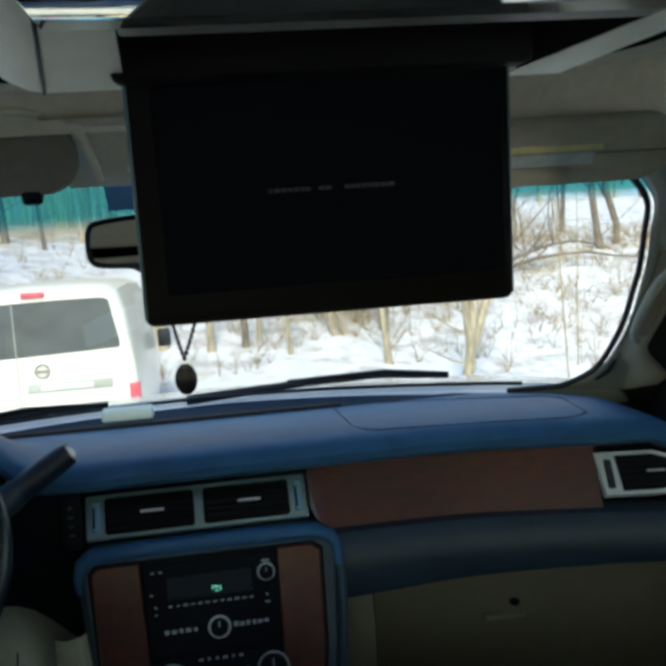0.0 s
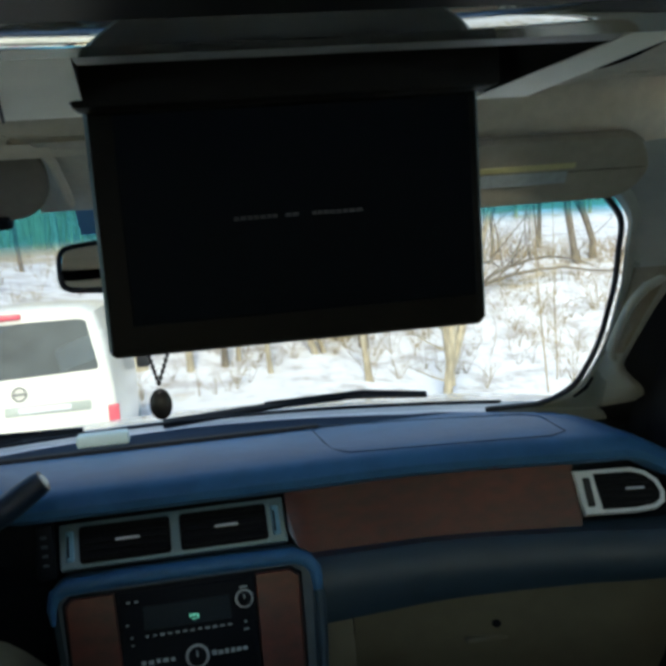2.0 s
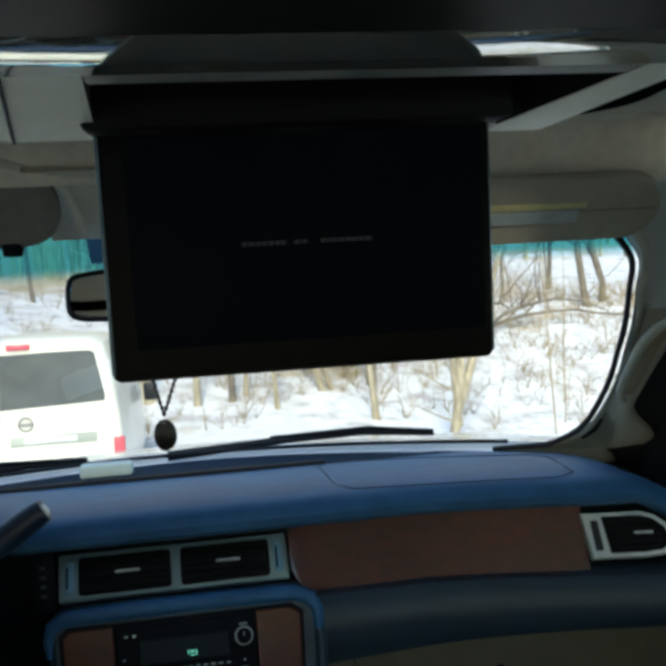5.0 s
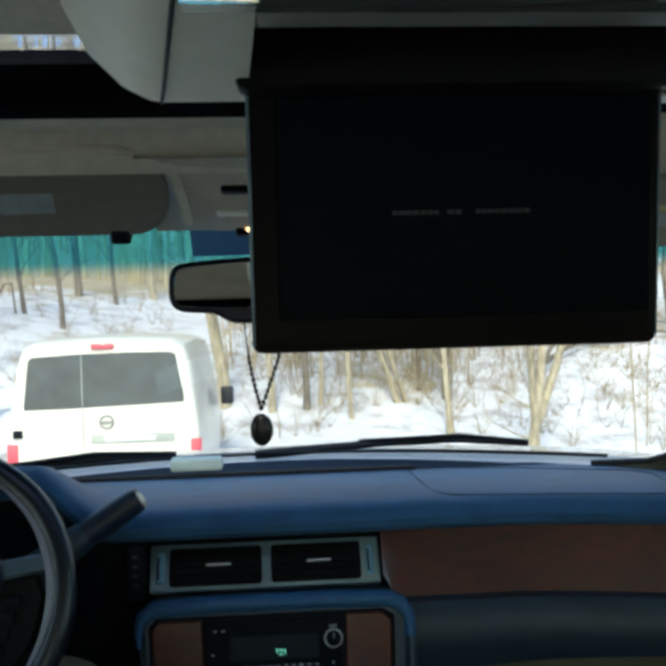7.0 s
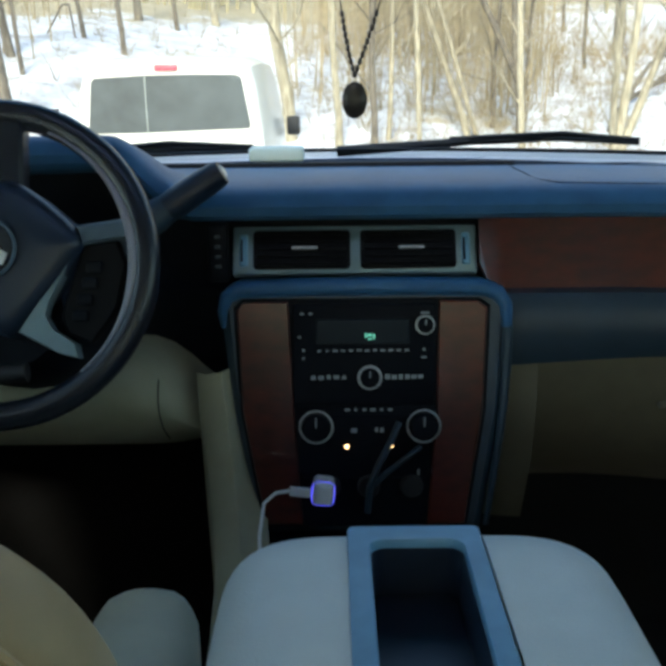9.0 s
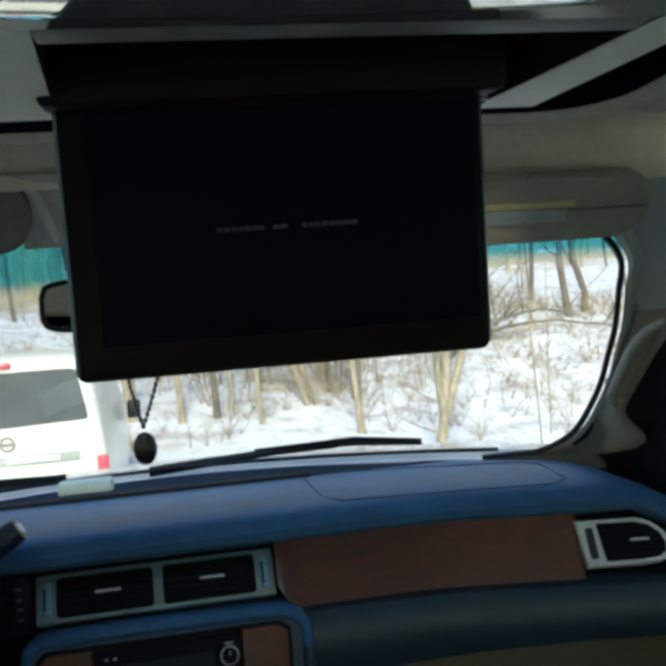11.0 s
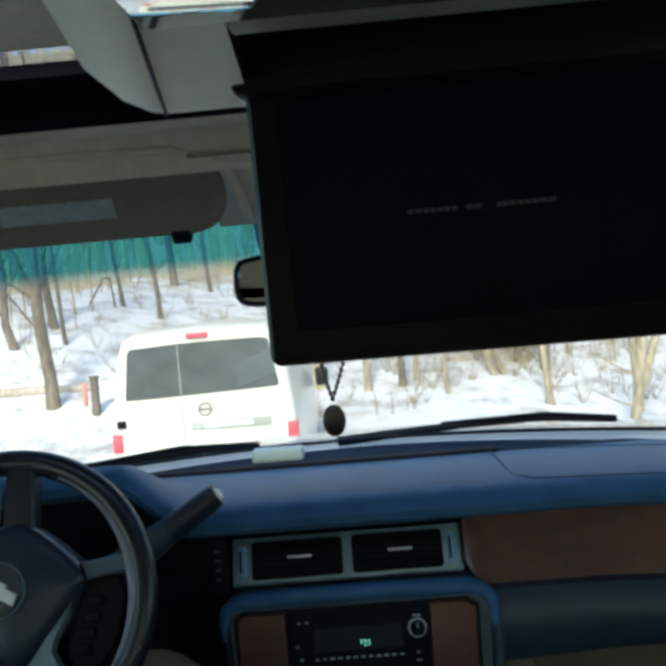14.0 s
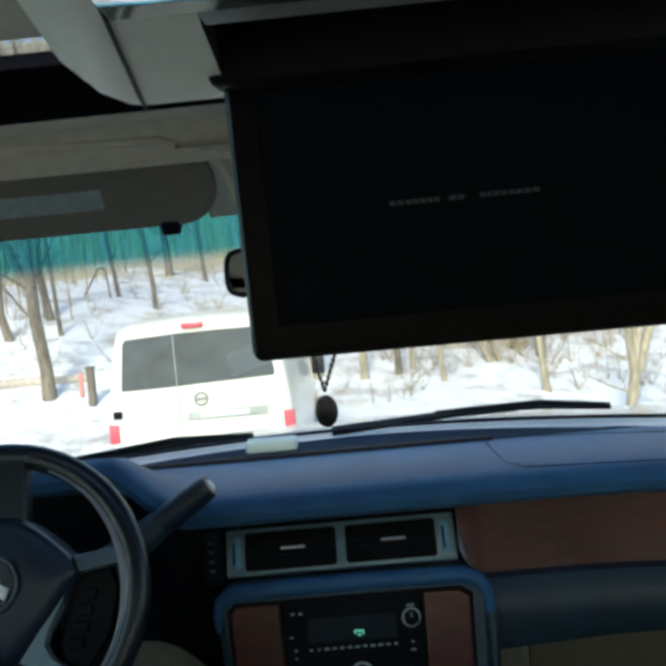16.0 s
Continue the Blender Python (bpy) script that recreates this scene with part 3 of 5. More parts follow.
for i in range(25):
    x = 0.262 + 0.50 * i / 24
    ly = lip_y(x)
    rows.append([Vector((x, ly + 0.03, 0.946 + 0.05 * (x - 0.2))), Vector((x, ly + 0.006, 0.938 + 0.05 * (x - 0.2))), Vector((x, ly + 0.006, 0.90)), Vector((x, ly + 0.022, 0.85)), Vector((x, ly + 0.045, 0.80)), Vector((x, ly + 0.10, 0.72)), Vector((x, ly + 0.19, 0.66))])
loft(bm, rows)
# lid colour is the beige darkened for shade under the pad
gb = part("glovebox", bm, M["shaded_beige"], dash, "beige plastic glovebox lid")
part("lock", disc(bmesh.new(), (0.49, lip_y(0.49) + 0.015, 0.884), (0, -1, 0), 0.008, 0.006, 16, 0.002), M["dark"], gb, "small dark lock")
part("latch", slab((0.44, lip_y(0.47) + 0.010, 0.852), (0.51, lip_y(0.47) + 0.030, 0.862), 0.004), M["shaded_beige"], gb)
bm = bmesh.new()
rows = []
for i in range(9):
    q = math.pi / 2 * i / 8
    x = 0.256 - 0.06 * math.sin(q)
    y = 1.290 + 0.02 * (1 - math.cos(q))
    top = 0.936 - 0.03 * (1 - math.cos(q))
    rows.append([Vector((x, y + 0.03, top + 0.006)), Vector((x, y, top)), Vector((x, y - 0.003, 0.88)), Vector((x, y + 0.01, 0.78)), Vector((x, y + 0.06, 0.66))])
loft(bm, rows)
part("knee_trim", bm, M["shaded_beige"], dash, "beige plastic side trim")
# driver's knee panel, beige, above a dark footwell
bm = bmesh.new()
rows = []
for i in range(25):
    x = -0.74 + 0.57 * i / 24
    edge = 0.018 + 0.09 * smooth01((x + 0.34) / 0.17) ** 2
    rows.append([Vector((x, 1.40, 0.985 - edge)), Vector((x, 1.33 + edge, 0.980 - edge)), Vector((x, 1.27 + edge, 0.966 - edge)), Vector((x, 1.235 + edge, 0.950 - edge)), Vector((x, 1.222 + edge, 0.930 - edge)), Vector((x, 1.224 + edge, 0.905 - edge)), Vector((x, 1.245 + edge, 0.860 - 0.5 * edge)), Vector((x, 1.285 + edge, 0.815)), Vector((x, 1.35 + 0.5 * edge, 0.785))])
loft(bm, rows)
part("knee_panel", bm, M["beige"], dash, "beige plastic knee panel under the steering column")
bm = bmesh.new()
tube(bm, [(-0.272, 1.261, 0.924), (-0.272, 1.248, 0.904), (-0.272, 1.250, 0.879), (-0.272, 1.271, 0.847), (-0.272, 1.311, 0.815)], 0.0012, 5)
part("panel_seam", bm, M["dark"], dash)

# ---- centre stack ----
SM = frame_of((0.006, 1.232, 0.700), (1, 0, 0), (0, 0.045, 0.352))


bm = bmesh.new()
out = [(-0.150, 0.0), (-0.178, 0.18), (-0.190, 0.325), (-0.184, 0.348), (-0.165, 0.358), (0.168, 0.358), (0.190, 0.348), (0.203, 0.322), (0.196, 0.18), (0.168, 0.0)]
plate(bm, out, 0.0, 0.10, SM, 0.012)
stack = part("stack_frame", bm, M["frame"], dash, "slate blue centre stack surround")
bm = bmesh.new()
tube(bm, [SM @ Vector((x, 0.004, z)) for x, z in ((-0.1865, 0.296), (-0.187, 0.318), (-0.181, 0.338), (-0.164, 0.348), (-0.08, 0.351), (0.08, 0.351), (0.166, 0.349), (0.186, 0.341), (0.197, 0.325), (0.199, 0.295))], [0.003, 0.007, 0.0105, 0.0125, 0.013, 0.013, 0.0125, 0.0115, 0.010, 0.008], 12)
part("padded_lip", bm, M["pad"], stack, "blue padded top lip")
bm = bmesh.new()
tube(bm, [SM @ Vector((x, 0.006, z)) for x, z in ((0.199, 0.318), (0.201, 0.28), (0.199, 0.22), (0.194, 0.15), (0.184, 0.07), (0.176, 0.01))], [0.007, 0.008, 0.007, 0.006, 0.005, 0.004], 12)
part("side_rail", bm, M["frame"], stack, "slate grey rounded stack edge")
bm = bmesh.new()
plate(bm, [(-0.138, 0.012), (-0.166, 0.18), (-0.172, 0.325), (-0.160, 0.336), (0.160, 0.336), (0.176, 0.325), (0.172, 0.18), (0.148, 0.012)], -0.003, 0.02, SM, 0.002)
part("stack_plate", bm, M["dark"], dash, "black centre stack faceplate")
for o in ([(-0.134, 0.016), (-0.162, 0.18), (-0.167, 0.322), (-0.158, 0.332), (-0.098, 0.332), (-0.092, 0.18), (-0.082, 0.016)],
          [(0.144, 0.016), (0.167, 0.18), (0.171, 0.322), (0.158, 0.332), (0.106, 0.332), (0.104, 0.18), (0.092, 0.016)]):
    part("wood_strip", plate(bmesh.new(), o, -0.007, 0.0, SM, 0.002), M["wood"], dash, "burl wood strip beside the radio")
R0, R1 = -0.093, 0.103
radio = part("radio", plate(bmesh.new(), [(0.005 + x, 0.258 + y) for x, y in rounded(R1 - R0, 0.142, 0.006)], -0.006, 0.01, SM, 0.002), M["dark"], dash, "black car radio with small grey legends")
part("display", slab((-0.060, -0.0075, 0.274), (0.066, -0.005, 0.308), 0.001, SM, 1), M["display"], radio, "dark blue-green radio display")
random.seed(4)
# digits that cannot be read: a little group of bars
for x, z, w, h in ((0.006, 0.283, 0.002, 0.006), (0.010, 0.285, 0.005, 0.003), (0.010, 0.280, 0.005, 0.002), (0.017, 0.281, 0.002, 0.007)):
    part("digit", slab((x, -0.0083, z), (x + w, -0.0073, z + h), 0, SM), M["greenled"], radio)


def bars(parent, x0, x1, z, n, w, h, d=-0.0072, name="legend"):
    """A row of small legends too fine to read."""
    for j in range(n):
        x = x0 + (x1 - x0) * (j + 0.5) / n
        ww = w * random.uniform(0.6, 1.2)
        part(name, slab((x - ww / 2, d, z - h * random.uniform(0.3, 0.5)), (x + ww / 2, d + 0.0012, z + h * random.uniform(0.3, 0.5)), 0, SM), M["mark"], parent, smooth=False)


bars(radio, -0.085, -0.062, 0.316, 2, 0.007, 0.004)
bars(radio, 0.080, 0.094, 0.316, 1, 0.010, 0.003)
bars(radio, -0.062, 0.068, 0.265, 12, 0.006, 0.0035)
bars(radio, -0.082, -0.074, 0.266, 1, 0.005, 0.004)
bars(radio, 0.082, 0.090, 0.266, 1, 0.005, 0.004)
bars(radio, -0.082, -0.074, 0.255, 1, 0.004, 0.003)
bars(radio, 0.082, 0.090, 0.255, 1, 0.006, 0.003)
bars(radio, -0.088, -0.078, 0.284, 1, 0.006, 0.003)
bars(radio, -0.070, -0.018, 0.228, 5, 0.008, 0.007)
bars(radio, 0.032, 0.086, 0.228, 6, 0.007, 0.007)


def knob(x, z, r, parent, ringr=0.0025):
    c = SM @ Vector((x, -0.006, z))
    ax = SM.to_3x3() @ Vector((0, -1, 0))
    kb = part("knob", disc(bmesh.new(), c, ax, r * 0.86, 0.014, 28, 0.003), M["dark"], parent, "black knob with a pale ring")
    bm = bmesh.new()
    u = SM.to_3x3()
    pts = [c + ax * 0.004 + u @ Vector((math.cos(2 * math.pi * i / 32) * r, 0, math.sin(2 * math.pi * i / 32) * r)) for i in range(32)]
    tube(bm, pts, ringr, 6, closed=True)
    part("knob_ring", bm, M["ringmark"], kb)
    part("pointer", slab((x - 0.001, -0.0215, z + 0.002), (x + 0.001, -0.0195, z + r * 0.7), 0, SM), M["mark"], kb)
    return kb


knob(0.012, 0.228, 0.0152, radio, 0.0018)
knob(0.087, 0.300, 0.012, radio, 0.0014)
climate = part("climate_panel", plate(bmesh.new(), [(0.003 + x, 0.128 + y) for x, y in rounded(0.182, 0.090, 0.01)], -0.005, 0.01, SM, 0.002), M["dark"], dash, "black climate control panel")
knob(-0.062, 0.159, 0.0225, climate, 0.0015)
knob(0.086, 0.159, 0.0225, climate, 0.0015)
bars(climate, -0.025, 0.046, 0.182, 6, 0.006, 0.005, -0.0062)
bars(climate, -0.016, -0.004, 0.152, 1, 0.009, 0.007, -0.0062)
bars(climate, 0.018, 0.032, 0.153, 2, 0.006, 0.007, -0.0062)
for x in (-0.020, 0.041):
    part("indicator", disc(bmesh.new(), SM @ Vector((x, -0.006, 0.130)), SM.to_3x3() @ Vector((0, -1, 0)), 0.0028, 0.002, 12), M["amber"], climate, "small amber indicator lamp")
for x in (0.078, 0.098):
    part("legend", slab((x, -0.0062, 0.088), (x + 0.003, -0.005, 0.096), 0, SM @ pose(0, 0, 0, 0, 0, 0)), M["mark"], climate)
for x in (-0.045, 0.01, 0.07):
    so = part("power_socket", disc(bmesh.new(), SM @ Vector((x, -0.004, 0.072)), SM.to_3x3() @ Vector((0, -1, 0)), 0.016, 0.006, 20, 0.002), M["rubber"], dash, "black power socket")
# switch strip between cluster and vents
bm = slab((-0.205, 1.322, 1.045), (-0.176, 1.345, 1.128), 0.004)
sw = part("switch_strip", bm, M["dark"], dash, "dark strip with small switches")
for j in range(4):
    part("legend", slab((-0.194, 1.3205, 1.066 + j * 0.014), (-0.186, 1.3225, 1.070 + j * 0.014), 0), M["frame"], sw)
# instrument cluster
bm = bmesh.new()
plate(bm, [(-0.445 + x, 1.130 + y) for x, y in rounded(0.30, 0.14, 0.05)], 1.375, 1.40, Matrix.Identity(4), 0.004)
part("gauge_panel", bm, M["display"], dash, "dark instrument panel under its hood")


# ---- steering wheel and column ----
WM = frame_of((-0.427, 1.128, 1.117), (1, 0, 0), (0.0, math.sin(radians(20)), math.cos(radians(20)))) @ Matrix.Scale(1.052, 4)
wheel = thing("steering_wheel", tuple(WM.translation), "black leather steering wheel with silver lower spokes", "steering wheel")
bm = bmesh.new()
pts = [WM @ Vector((0.1695 * math.sin(2 * math.pi * i / 64), 0, 0.1695 * math.cos(2 * math.pi * i / 64))) for i in range(64)]
tube(bm, pts, 0.0170, 16, closed=True)
part("rim", bm, M["wheel"], wheel, "glossy black leather rim")
# inlay line; its pale colour stands in for the leather seam's highlight
for s in (1, -1):
    bm = bmesh.new()
    tube(bm, [WM @ Vector((s * 0.1575 * math.sin(q), -0.0120, 0.1575 * math.cos(q))) for q in [radians(24 + 116 * i / 28) for i in range(29)]], [0.0016 + 0.0040 * math.sin(math.pi * i / 28) ** 2 for i in range(29)], 8)
    part("rim_inlay", bm, M["inlay"], wheel, "grey-violet rim inlay coloured as the leather seam's highlight")
bm = bmesh.new()
pad_o = [(-0.009, 0.088), (0.036, 0.086), (0.099, 0.032), (0.092, 0.0), (0.034, -0.074), (0.015, -0.080), (-0.030, -0.056), (-0.080, -0.012), (-0.092, 0.012), (-0.085, 0.040), (-0.066, 0.066)]
po = softened(pad_o, 4)
loft(bm, [[WM @ Vector((0.004 + (x - 0.004) * k, d, 0.006 + (y - 0.006) * k)) for x, y in po] for k, d in ((1.0, 0.03), (1.0, -0.008), (0.985, -0.016), (0.94, -0.023), (0.80, -0.0285), (0.55, -0.031), (0.30, -0.0318))], closed=True, caps=True)
part("hub_pad", bm, M["hub"], wheel, "dark blue airbag pad")
bm = bmesh.new()
plate(bm, [(-0.006, 0.080), (-0.002, 0.165), (0.034, 0.162), (0.036, 0.080)], -0.012, 0.012, WM, 0.004)
tsp = part("top_spoke", bm, M["wheel"], wheel)
bm = bmesh.new()
tube(bm, [WM @ Vector(q) for q in ((-0.012, -0.008, 0.152), (-0.009, -0.013, 0.125), (-0.008, -0.014, 0.095))], [0.002, 0.004, 0.003], 8)
part("spoke_edge", bm, M["silver"], tsp, "silver spoke edge")
for s in (1, -1):
    bm = bmesh.new()
    plate(bm, [(s * x, y) for x, y in ((0.094, 0.040), (0.166, 0.050), (0.168, 0.028), (0.140, 0.026), (0.100, 0.018))], -0.014, 0.012, WM, 0.004)
    # the left spoke's shade is put into its colour
    part("side_spoke", bm, M["collar" if s > 0 else "hub"], wheel, "blue-grey spoke" if s > 0 else "blue-grey spoke coloured dark for its shade")
    if s < 0:
        continue
    bm = bmesh.new()
    plate(bm, [(s * x, y) for x, y in ((0.102, 0.020), (0.140, 0.024), (0.150, 0.000), (0.140, -0.050), (0.112, -0.090), (0.086, -0.080), (0.078, -0.060))], -0.008, 0.010, WM, 0.003)
    bp = part("button_pod", bm, M["vent"], wheel, "black switch pod")
    for j in range(4):
        part("button", slab((s * (0.114 - 0.005 * j) - 0.008, -0.013, -0.012 - j * 0.018), (s * (0.114 - 0.005 * j) + 0.010, -0.006, 0.001 - j * 0.018), 0.003, WM), M["dark"], bp)
    bm = bmesh.new()
    plate(bm, [(s * x, y) for x, y in ((0.094, 0.027), (0.100, 0.020), (0.066, -0.045), (0.063, -0.060), (0.072, -0.075), (0.097, -0.091), (0.100, -0.106), (0.080, -0.101), (0.034, -0.077), (0.055, -0.045), (0.084, 0.004))], -0.018, 0.004, WM, 0.002)
    part("lower_spoke", bm, M["silver" if s > 0 else "hub"], wheel, "satin lower spoke" if s > 0 else "lower spoke coloured dark for its shade")
EC = WM @ Vector((0.004, -0.0315, 0.012))
EAX = WM.to_3x3() @ Vector((0, -1, 0))
part("emblem_disc", disc(bmesh.new(), EC, EAX, 0.0325, 0.004, 32, 0.002), M["wheel"], wheel)
bm = bmesh.new()
tube(bm, [EC + EAX * 0.004 + WM.to_3x3() @ Vector((0.0325 * math.cos(2 * math.pi * i / 32), 0, 0.0325 * math.sin(2 * math.pi * i / 32))) for i in range(32)], 0.0022, 6, closed=True)
part("emblem_ring", bm, M["collar"], wheel)
bm = bmesh.new()
BM = Matrix.Translation(EC + EAX * 0.007) @ WM.to_3x3().to_4x4() @ pose(0, 0, 0, 0, 28, 0)
plate(bm, [(-0.026, 0.007), (-0.008, 0.007), (-0.006, 0.011), (0.009, 0.011), (0.008, 0.007), (0.024, 0.007), (0.026, -0.007), (0.008, -0.007), (0.006, -0.011), (-0.009, -0.011), (-0.008, -0.007), (-0.024, -0.007)], -0.001, 0.003, BM, 0.0008)
part("emblem", bm, M["bright"], wheel, "plain silver emblem shape")
col = thing("steering_column", (-0.40, 1.20, 1.06), "black steering column shroud with a gear lever", "steering column")
bm = bmesh.new()
d = (WM.to_3x3() @ Vector((0, 1, 0)))
c0 = WM @ Vector((-0.01, 0.03, -0.055))
rows = []
for q, rr in ((0, 0.070), (0.03, 0.086), (0.14, 0.094), (0.26, 0.088)):
    rows.append([c0 + d * q + WM.to_3x3() @ Vector((rr * 1.15 * math.cos(2 * math.pi * i / 20), 0, rr * 0.9 * math.sin(2 * math.pi * i / 20))) for i in range(20)])
loft(bm, rows, closed=True, caps=True)
part("shroud", bm, M["dark"], col)
part("key_collar", slab((-0.064, 0.008, -0.088), (-0.014, 0.030, -0.052), 0.010, WM), M["collar"], col, "blue-grey collar under the wheel")
bm = bmesh.new()
tube(bm, [WM @ Vector(q) for q in ((-0.060, 0.02, -0.112), (-0.02, 0.012, -0.124), (0.035, 0.012, -0.120))], 0.012, 10)
part("tilt_lever", bm, M["rubber"], col, "dark tilt lever")
bm = bmesh.new()
tube(bm, [(-0.365, 1.225, 1.090), (-0.31, 1.25, 1.118), (-0.262, 1.274, 1.148), (-0.250, 1.278, 1.156)], [0.028, 0.024, 0.022, 0.020], 14)
part("lever_boot", bm, M["frame"], col, "slate grey lever stalk")
bm = bmesh.new()
tube(bm, [(-0.254, 1.277, 1.153), (-0.236, 1.280, 1.164), (-0.210, 1.283, 1.181), (-0.184, 1.285, 1.197), (-0.174, 1.285, 1.203)], [0.0185, 0.0205, 0.0200, 0.0185, 0.0160], 16)
part("gear_lever", bm, M["hub"], col, "dark gear lever grip")
# bright disc added as the highlight at the lever's tip
part("lever_glint", disc(bmesh.new(), (-0.1745, 1.285, 1.2028), (0.80, -0.10, 0.52), 0.0095, 0.003, 20, 0.002), M["bright"], col, "small silver disc standing for the highlight on the lever's end")


# ---- overhead video unit ----
unit = thing("overhead_video_unit", (0.11, 0.45, RZ), "pale grey overhead pod with a black fold-down screen", "car screen")
UZ = 1.560
# the shell: underside with the recess left open, sides rolling up to the roof
bm = bmesh.new()


def pod_row(y, w=1.0, lift=0.0):
    l = -0.040 + 0.14 * (0.484 - y)
    return [Vector((l - 0.062 * w, y, RZ + 0.004)), Vector((l - 0.058 * w, y, 1.640)), Vector((l - 0.050 * w, y, 1.606 + lift)), Vector((l - 0.038 * w, y, 1.582 + lift)), Vector((l - 0.022 * w, y, 1.567 + lift)), Vector((l - 0.008 * w, y, 1.561 + lift)), Vector((l, y, UZ + lift)), Vector((0.004 + 0.05 * (0.484 - y), y, UZ + lift))]


rws = [pod_row(y) for y in (-0.10, 0.10, 0.30, 0.40, 0.455, 0.474)]
rws += [pod_row(0.485, 0.95, 0.0005), pod_row(0.493, 0.84, 0.001), pod_row(0.498, 0.66, 0.002), pod_row(0.501, 0.45, 0.0035), pod_row(0.5025, 0.2, 0.006)]
vs = loft(bm, rws)
part("pod_side", bm, M["pod"], unit, "pale grey rounded pod side")
bm = bmesh.new()
rws = []
for y, w in ((-0.10, 1), (0.10, 1), (0.30, 1), (0.40, 1), (0.455, 1), (0.485, 0.95), (0.497, 0.8), (0.502, 0.5)):
    e = 0.17 * (0.484 - y)
    rws.append([Vector((0.233 + 0.23 * (0.484 - y), y, UZ)), Vector((0.270 + e, y, UZ)), Vector((0.270 + 0.016 * w + e, y, UZ + 0.010)), Vector((0.270 + 0.03 * w + e, y, 1.60)), Vector((0.270 + 0.04 * w + e, y, RZ + 0.004))])
loft(bm, rws)
part("pod_side", bm, M["pod"], unit, "pale grey rounded pod side")
bm = bmesh.new()
box(bm, (-0.052, 0.488, UZ + 0.003), (0.280, 0.5035, RZ), 0.006)
part("pod_front", bm, M["pod"], unit)
bm = bmesh.new()
tube(bm, [(0.042, -0.10, UZ - 0.0002), (-0.0142, 0.30, UZ - 0.0002), (-0.038, 0.470, UZ - 0.0002), (-0.0425, 0.500, UZ + 0.002)], 0.0011, 5)
part("pod_seam", bm, M["dark"], unit)
# recess
bm = bmesh.new()
box(bm, (0.003, 0.371, 1.60), (0.265, 0.474, 1.61), 0)
loft(bm, [[Vector((0.0035, 0.484, z)), Vector((0.0095, 0.371, z))] for z in (UZ + 0.0005, 1.605)])
loft(bm, [[Vector((0.233, 0.484, z)), Vector((0.259, 0.371, z))] for z in (UZ + 0.0005, 1.605)])
part("recess", bm, M["black"], unit, "black screen recess", smooth=False)
part("recess_edge", slab((0.0105, 0.347, UZ - 0.001), (0.2575, 0.371, UZ + 0.03), 0.002), M["satin"], unit, "dark satin recess edge")
part("gloss_strip", slab((-0.018, 0.0, 0.0), (0.278, 0.062, 0.004), 0.001, Matrix.Translation((0, 0.284, UZ - 0.0072)) @ pose(0, 0, 0, 3.2, 0, 0)), M["gloss"], unit, "glossy strip that mirrors the windshield")
part("dark_underside", slab((-0.12, -0.30, UZ - 0.0085), (0.36, 0.2835, UZ + 0.006), 0.003), M["black"], unit, "black underside of the pod")
# the screen, hung from the recess's front edge
ST = frame_of((0.1125, 0.480, 1.4245), (1, -0.02, 0), (0, -0.10, 1.0))
hz = part("hinge_bar", slab((-0.113, -0.024, 0.134), (0.116, 0.006, 0.163), 0.004, ST), M["black"], unit, "black hinge bar")
bm = bmesh.new()
plate(bm, [(x, 0.069 + y) for x, y in rounded(0.218, 0.138, 0.005)], 0.0, 0.018, ST, 0.0025)
frame_ob = part("screen_frame", bm, M["black"], unit, "black screen bezel")
part("screen", slab((-0.0945, -0.0008, 0.0175), (0.1045, 0.002, 0.133), 0.0006, ST, 1), M["screen"], frame_ob, "dark switched-off looking screen")
part("screen_edge", slab((-0.1092, -0.0006, 0.004), (-0.1072, 0.010, 0.134), 0.0005, ST, 1), M["silver"], frame_ob, "grey side edge")
part("screen_edge", slab((0.1080, 0.0, 0.004), (0.1092, 0.010, 0.134), 0.0004, ST, 1), M["silver"], frame_ob, "grey side edge")
# a line of film titles that cannot be read stays as faint bars
random.seed(11)
title = mat("dim_title_print", (0.010, 0.012, 0.015), 0.5, emit=((0.7, 0.8, 0.9), 0.003))
x = -0.034
while x < 0.038:
    w = random.uniform(0.0022, 0.0034)
    if random.random() > 0.12:
        part("title_bar", slab((x, -0.0014, 0.0715), (x + w, -0.0007, 0.0737), 0, ST), title, frame_ob, smooth=False)
    x += w + 0.0009

# ---- rear-view mirror with its pendant ----
mir = thing("rear_view_mirror", (0.012, 1.42, 1.56), "black-framed rear-view mirror on the windshield", "mirror")
MM = frame_of((0.012, 1.300, 1.497), (1, -0.04, 0.0), (0.0, 0.045, 1.0))
o1 = [(-0.140, 0.004), (-0.137, 0.026), (-0.122, 0.038), (-0.06, 0.044), (0.0, 0.046), (0.06, 0.045), (0.122, 0.040), (0.140, 0.026), (0.145, 0.004), (0.141, -0.018), (0.126, -0.029), (0.075, -0.034), (0.060, -0.044), (0.040, -0.049), (-0.04, -0.049), (-0.060, -0.044), (-0.080, -0.034), (-0.124, -0.030), (-0.138, -0.018)]
part("housing", plate(bmesh.new(), softened(o1), -0.004, 0.026, MM, 0.005), M["dark"], mir, "black mirror housing")
o2 = [(-0.132, 0.004), (-0.129, 0.022), (-0.117, 0.031), (-0.06, 0.036), (0.0, 0.038), (0.06, 0.037), (0.117, 0.033), (0.132, 0.022), (0.136, 0.004), (0.132, -0.014), (0.120, -0.023), (0.07, -0.027), (0.0, -0.028), (-0.07, -0.027), (-0.118, -0.024), (-0.130, -0.014)]
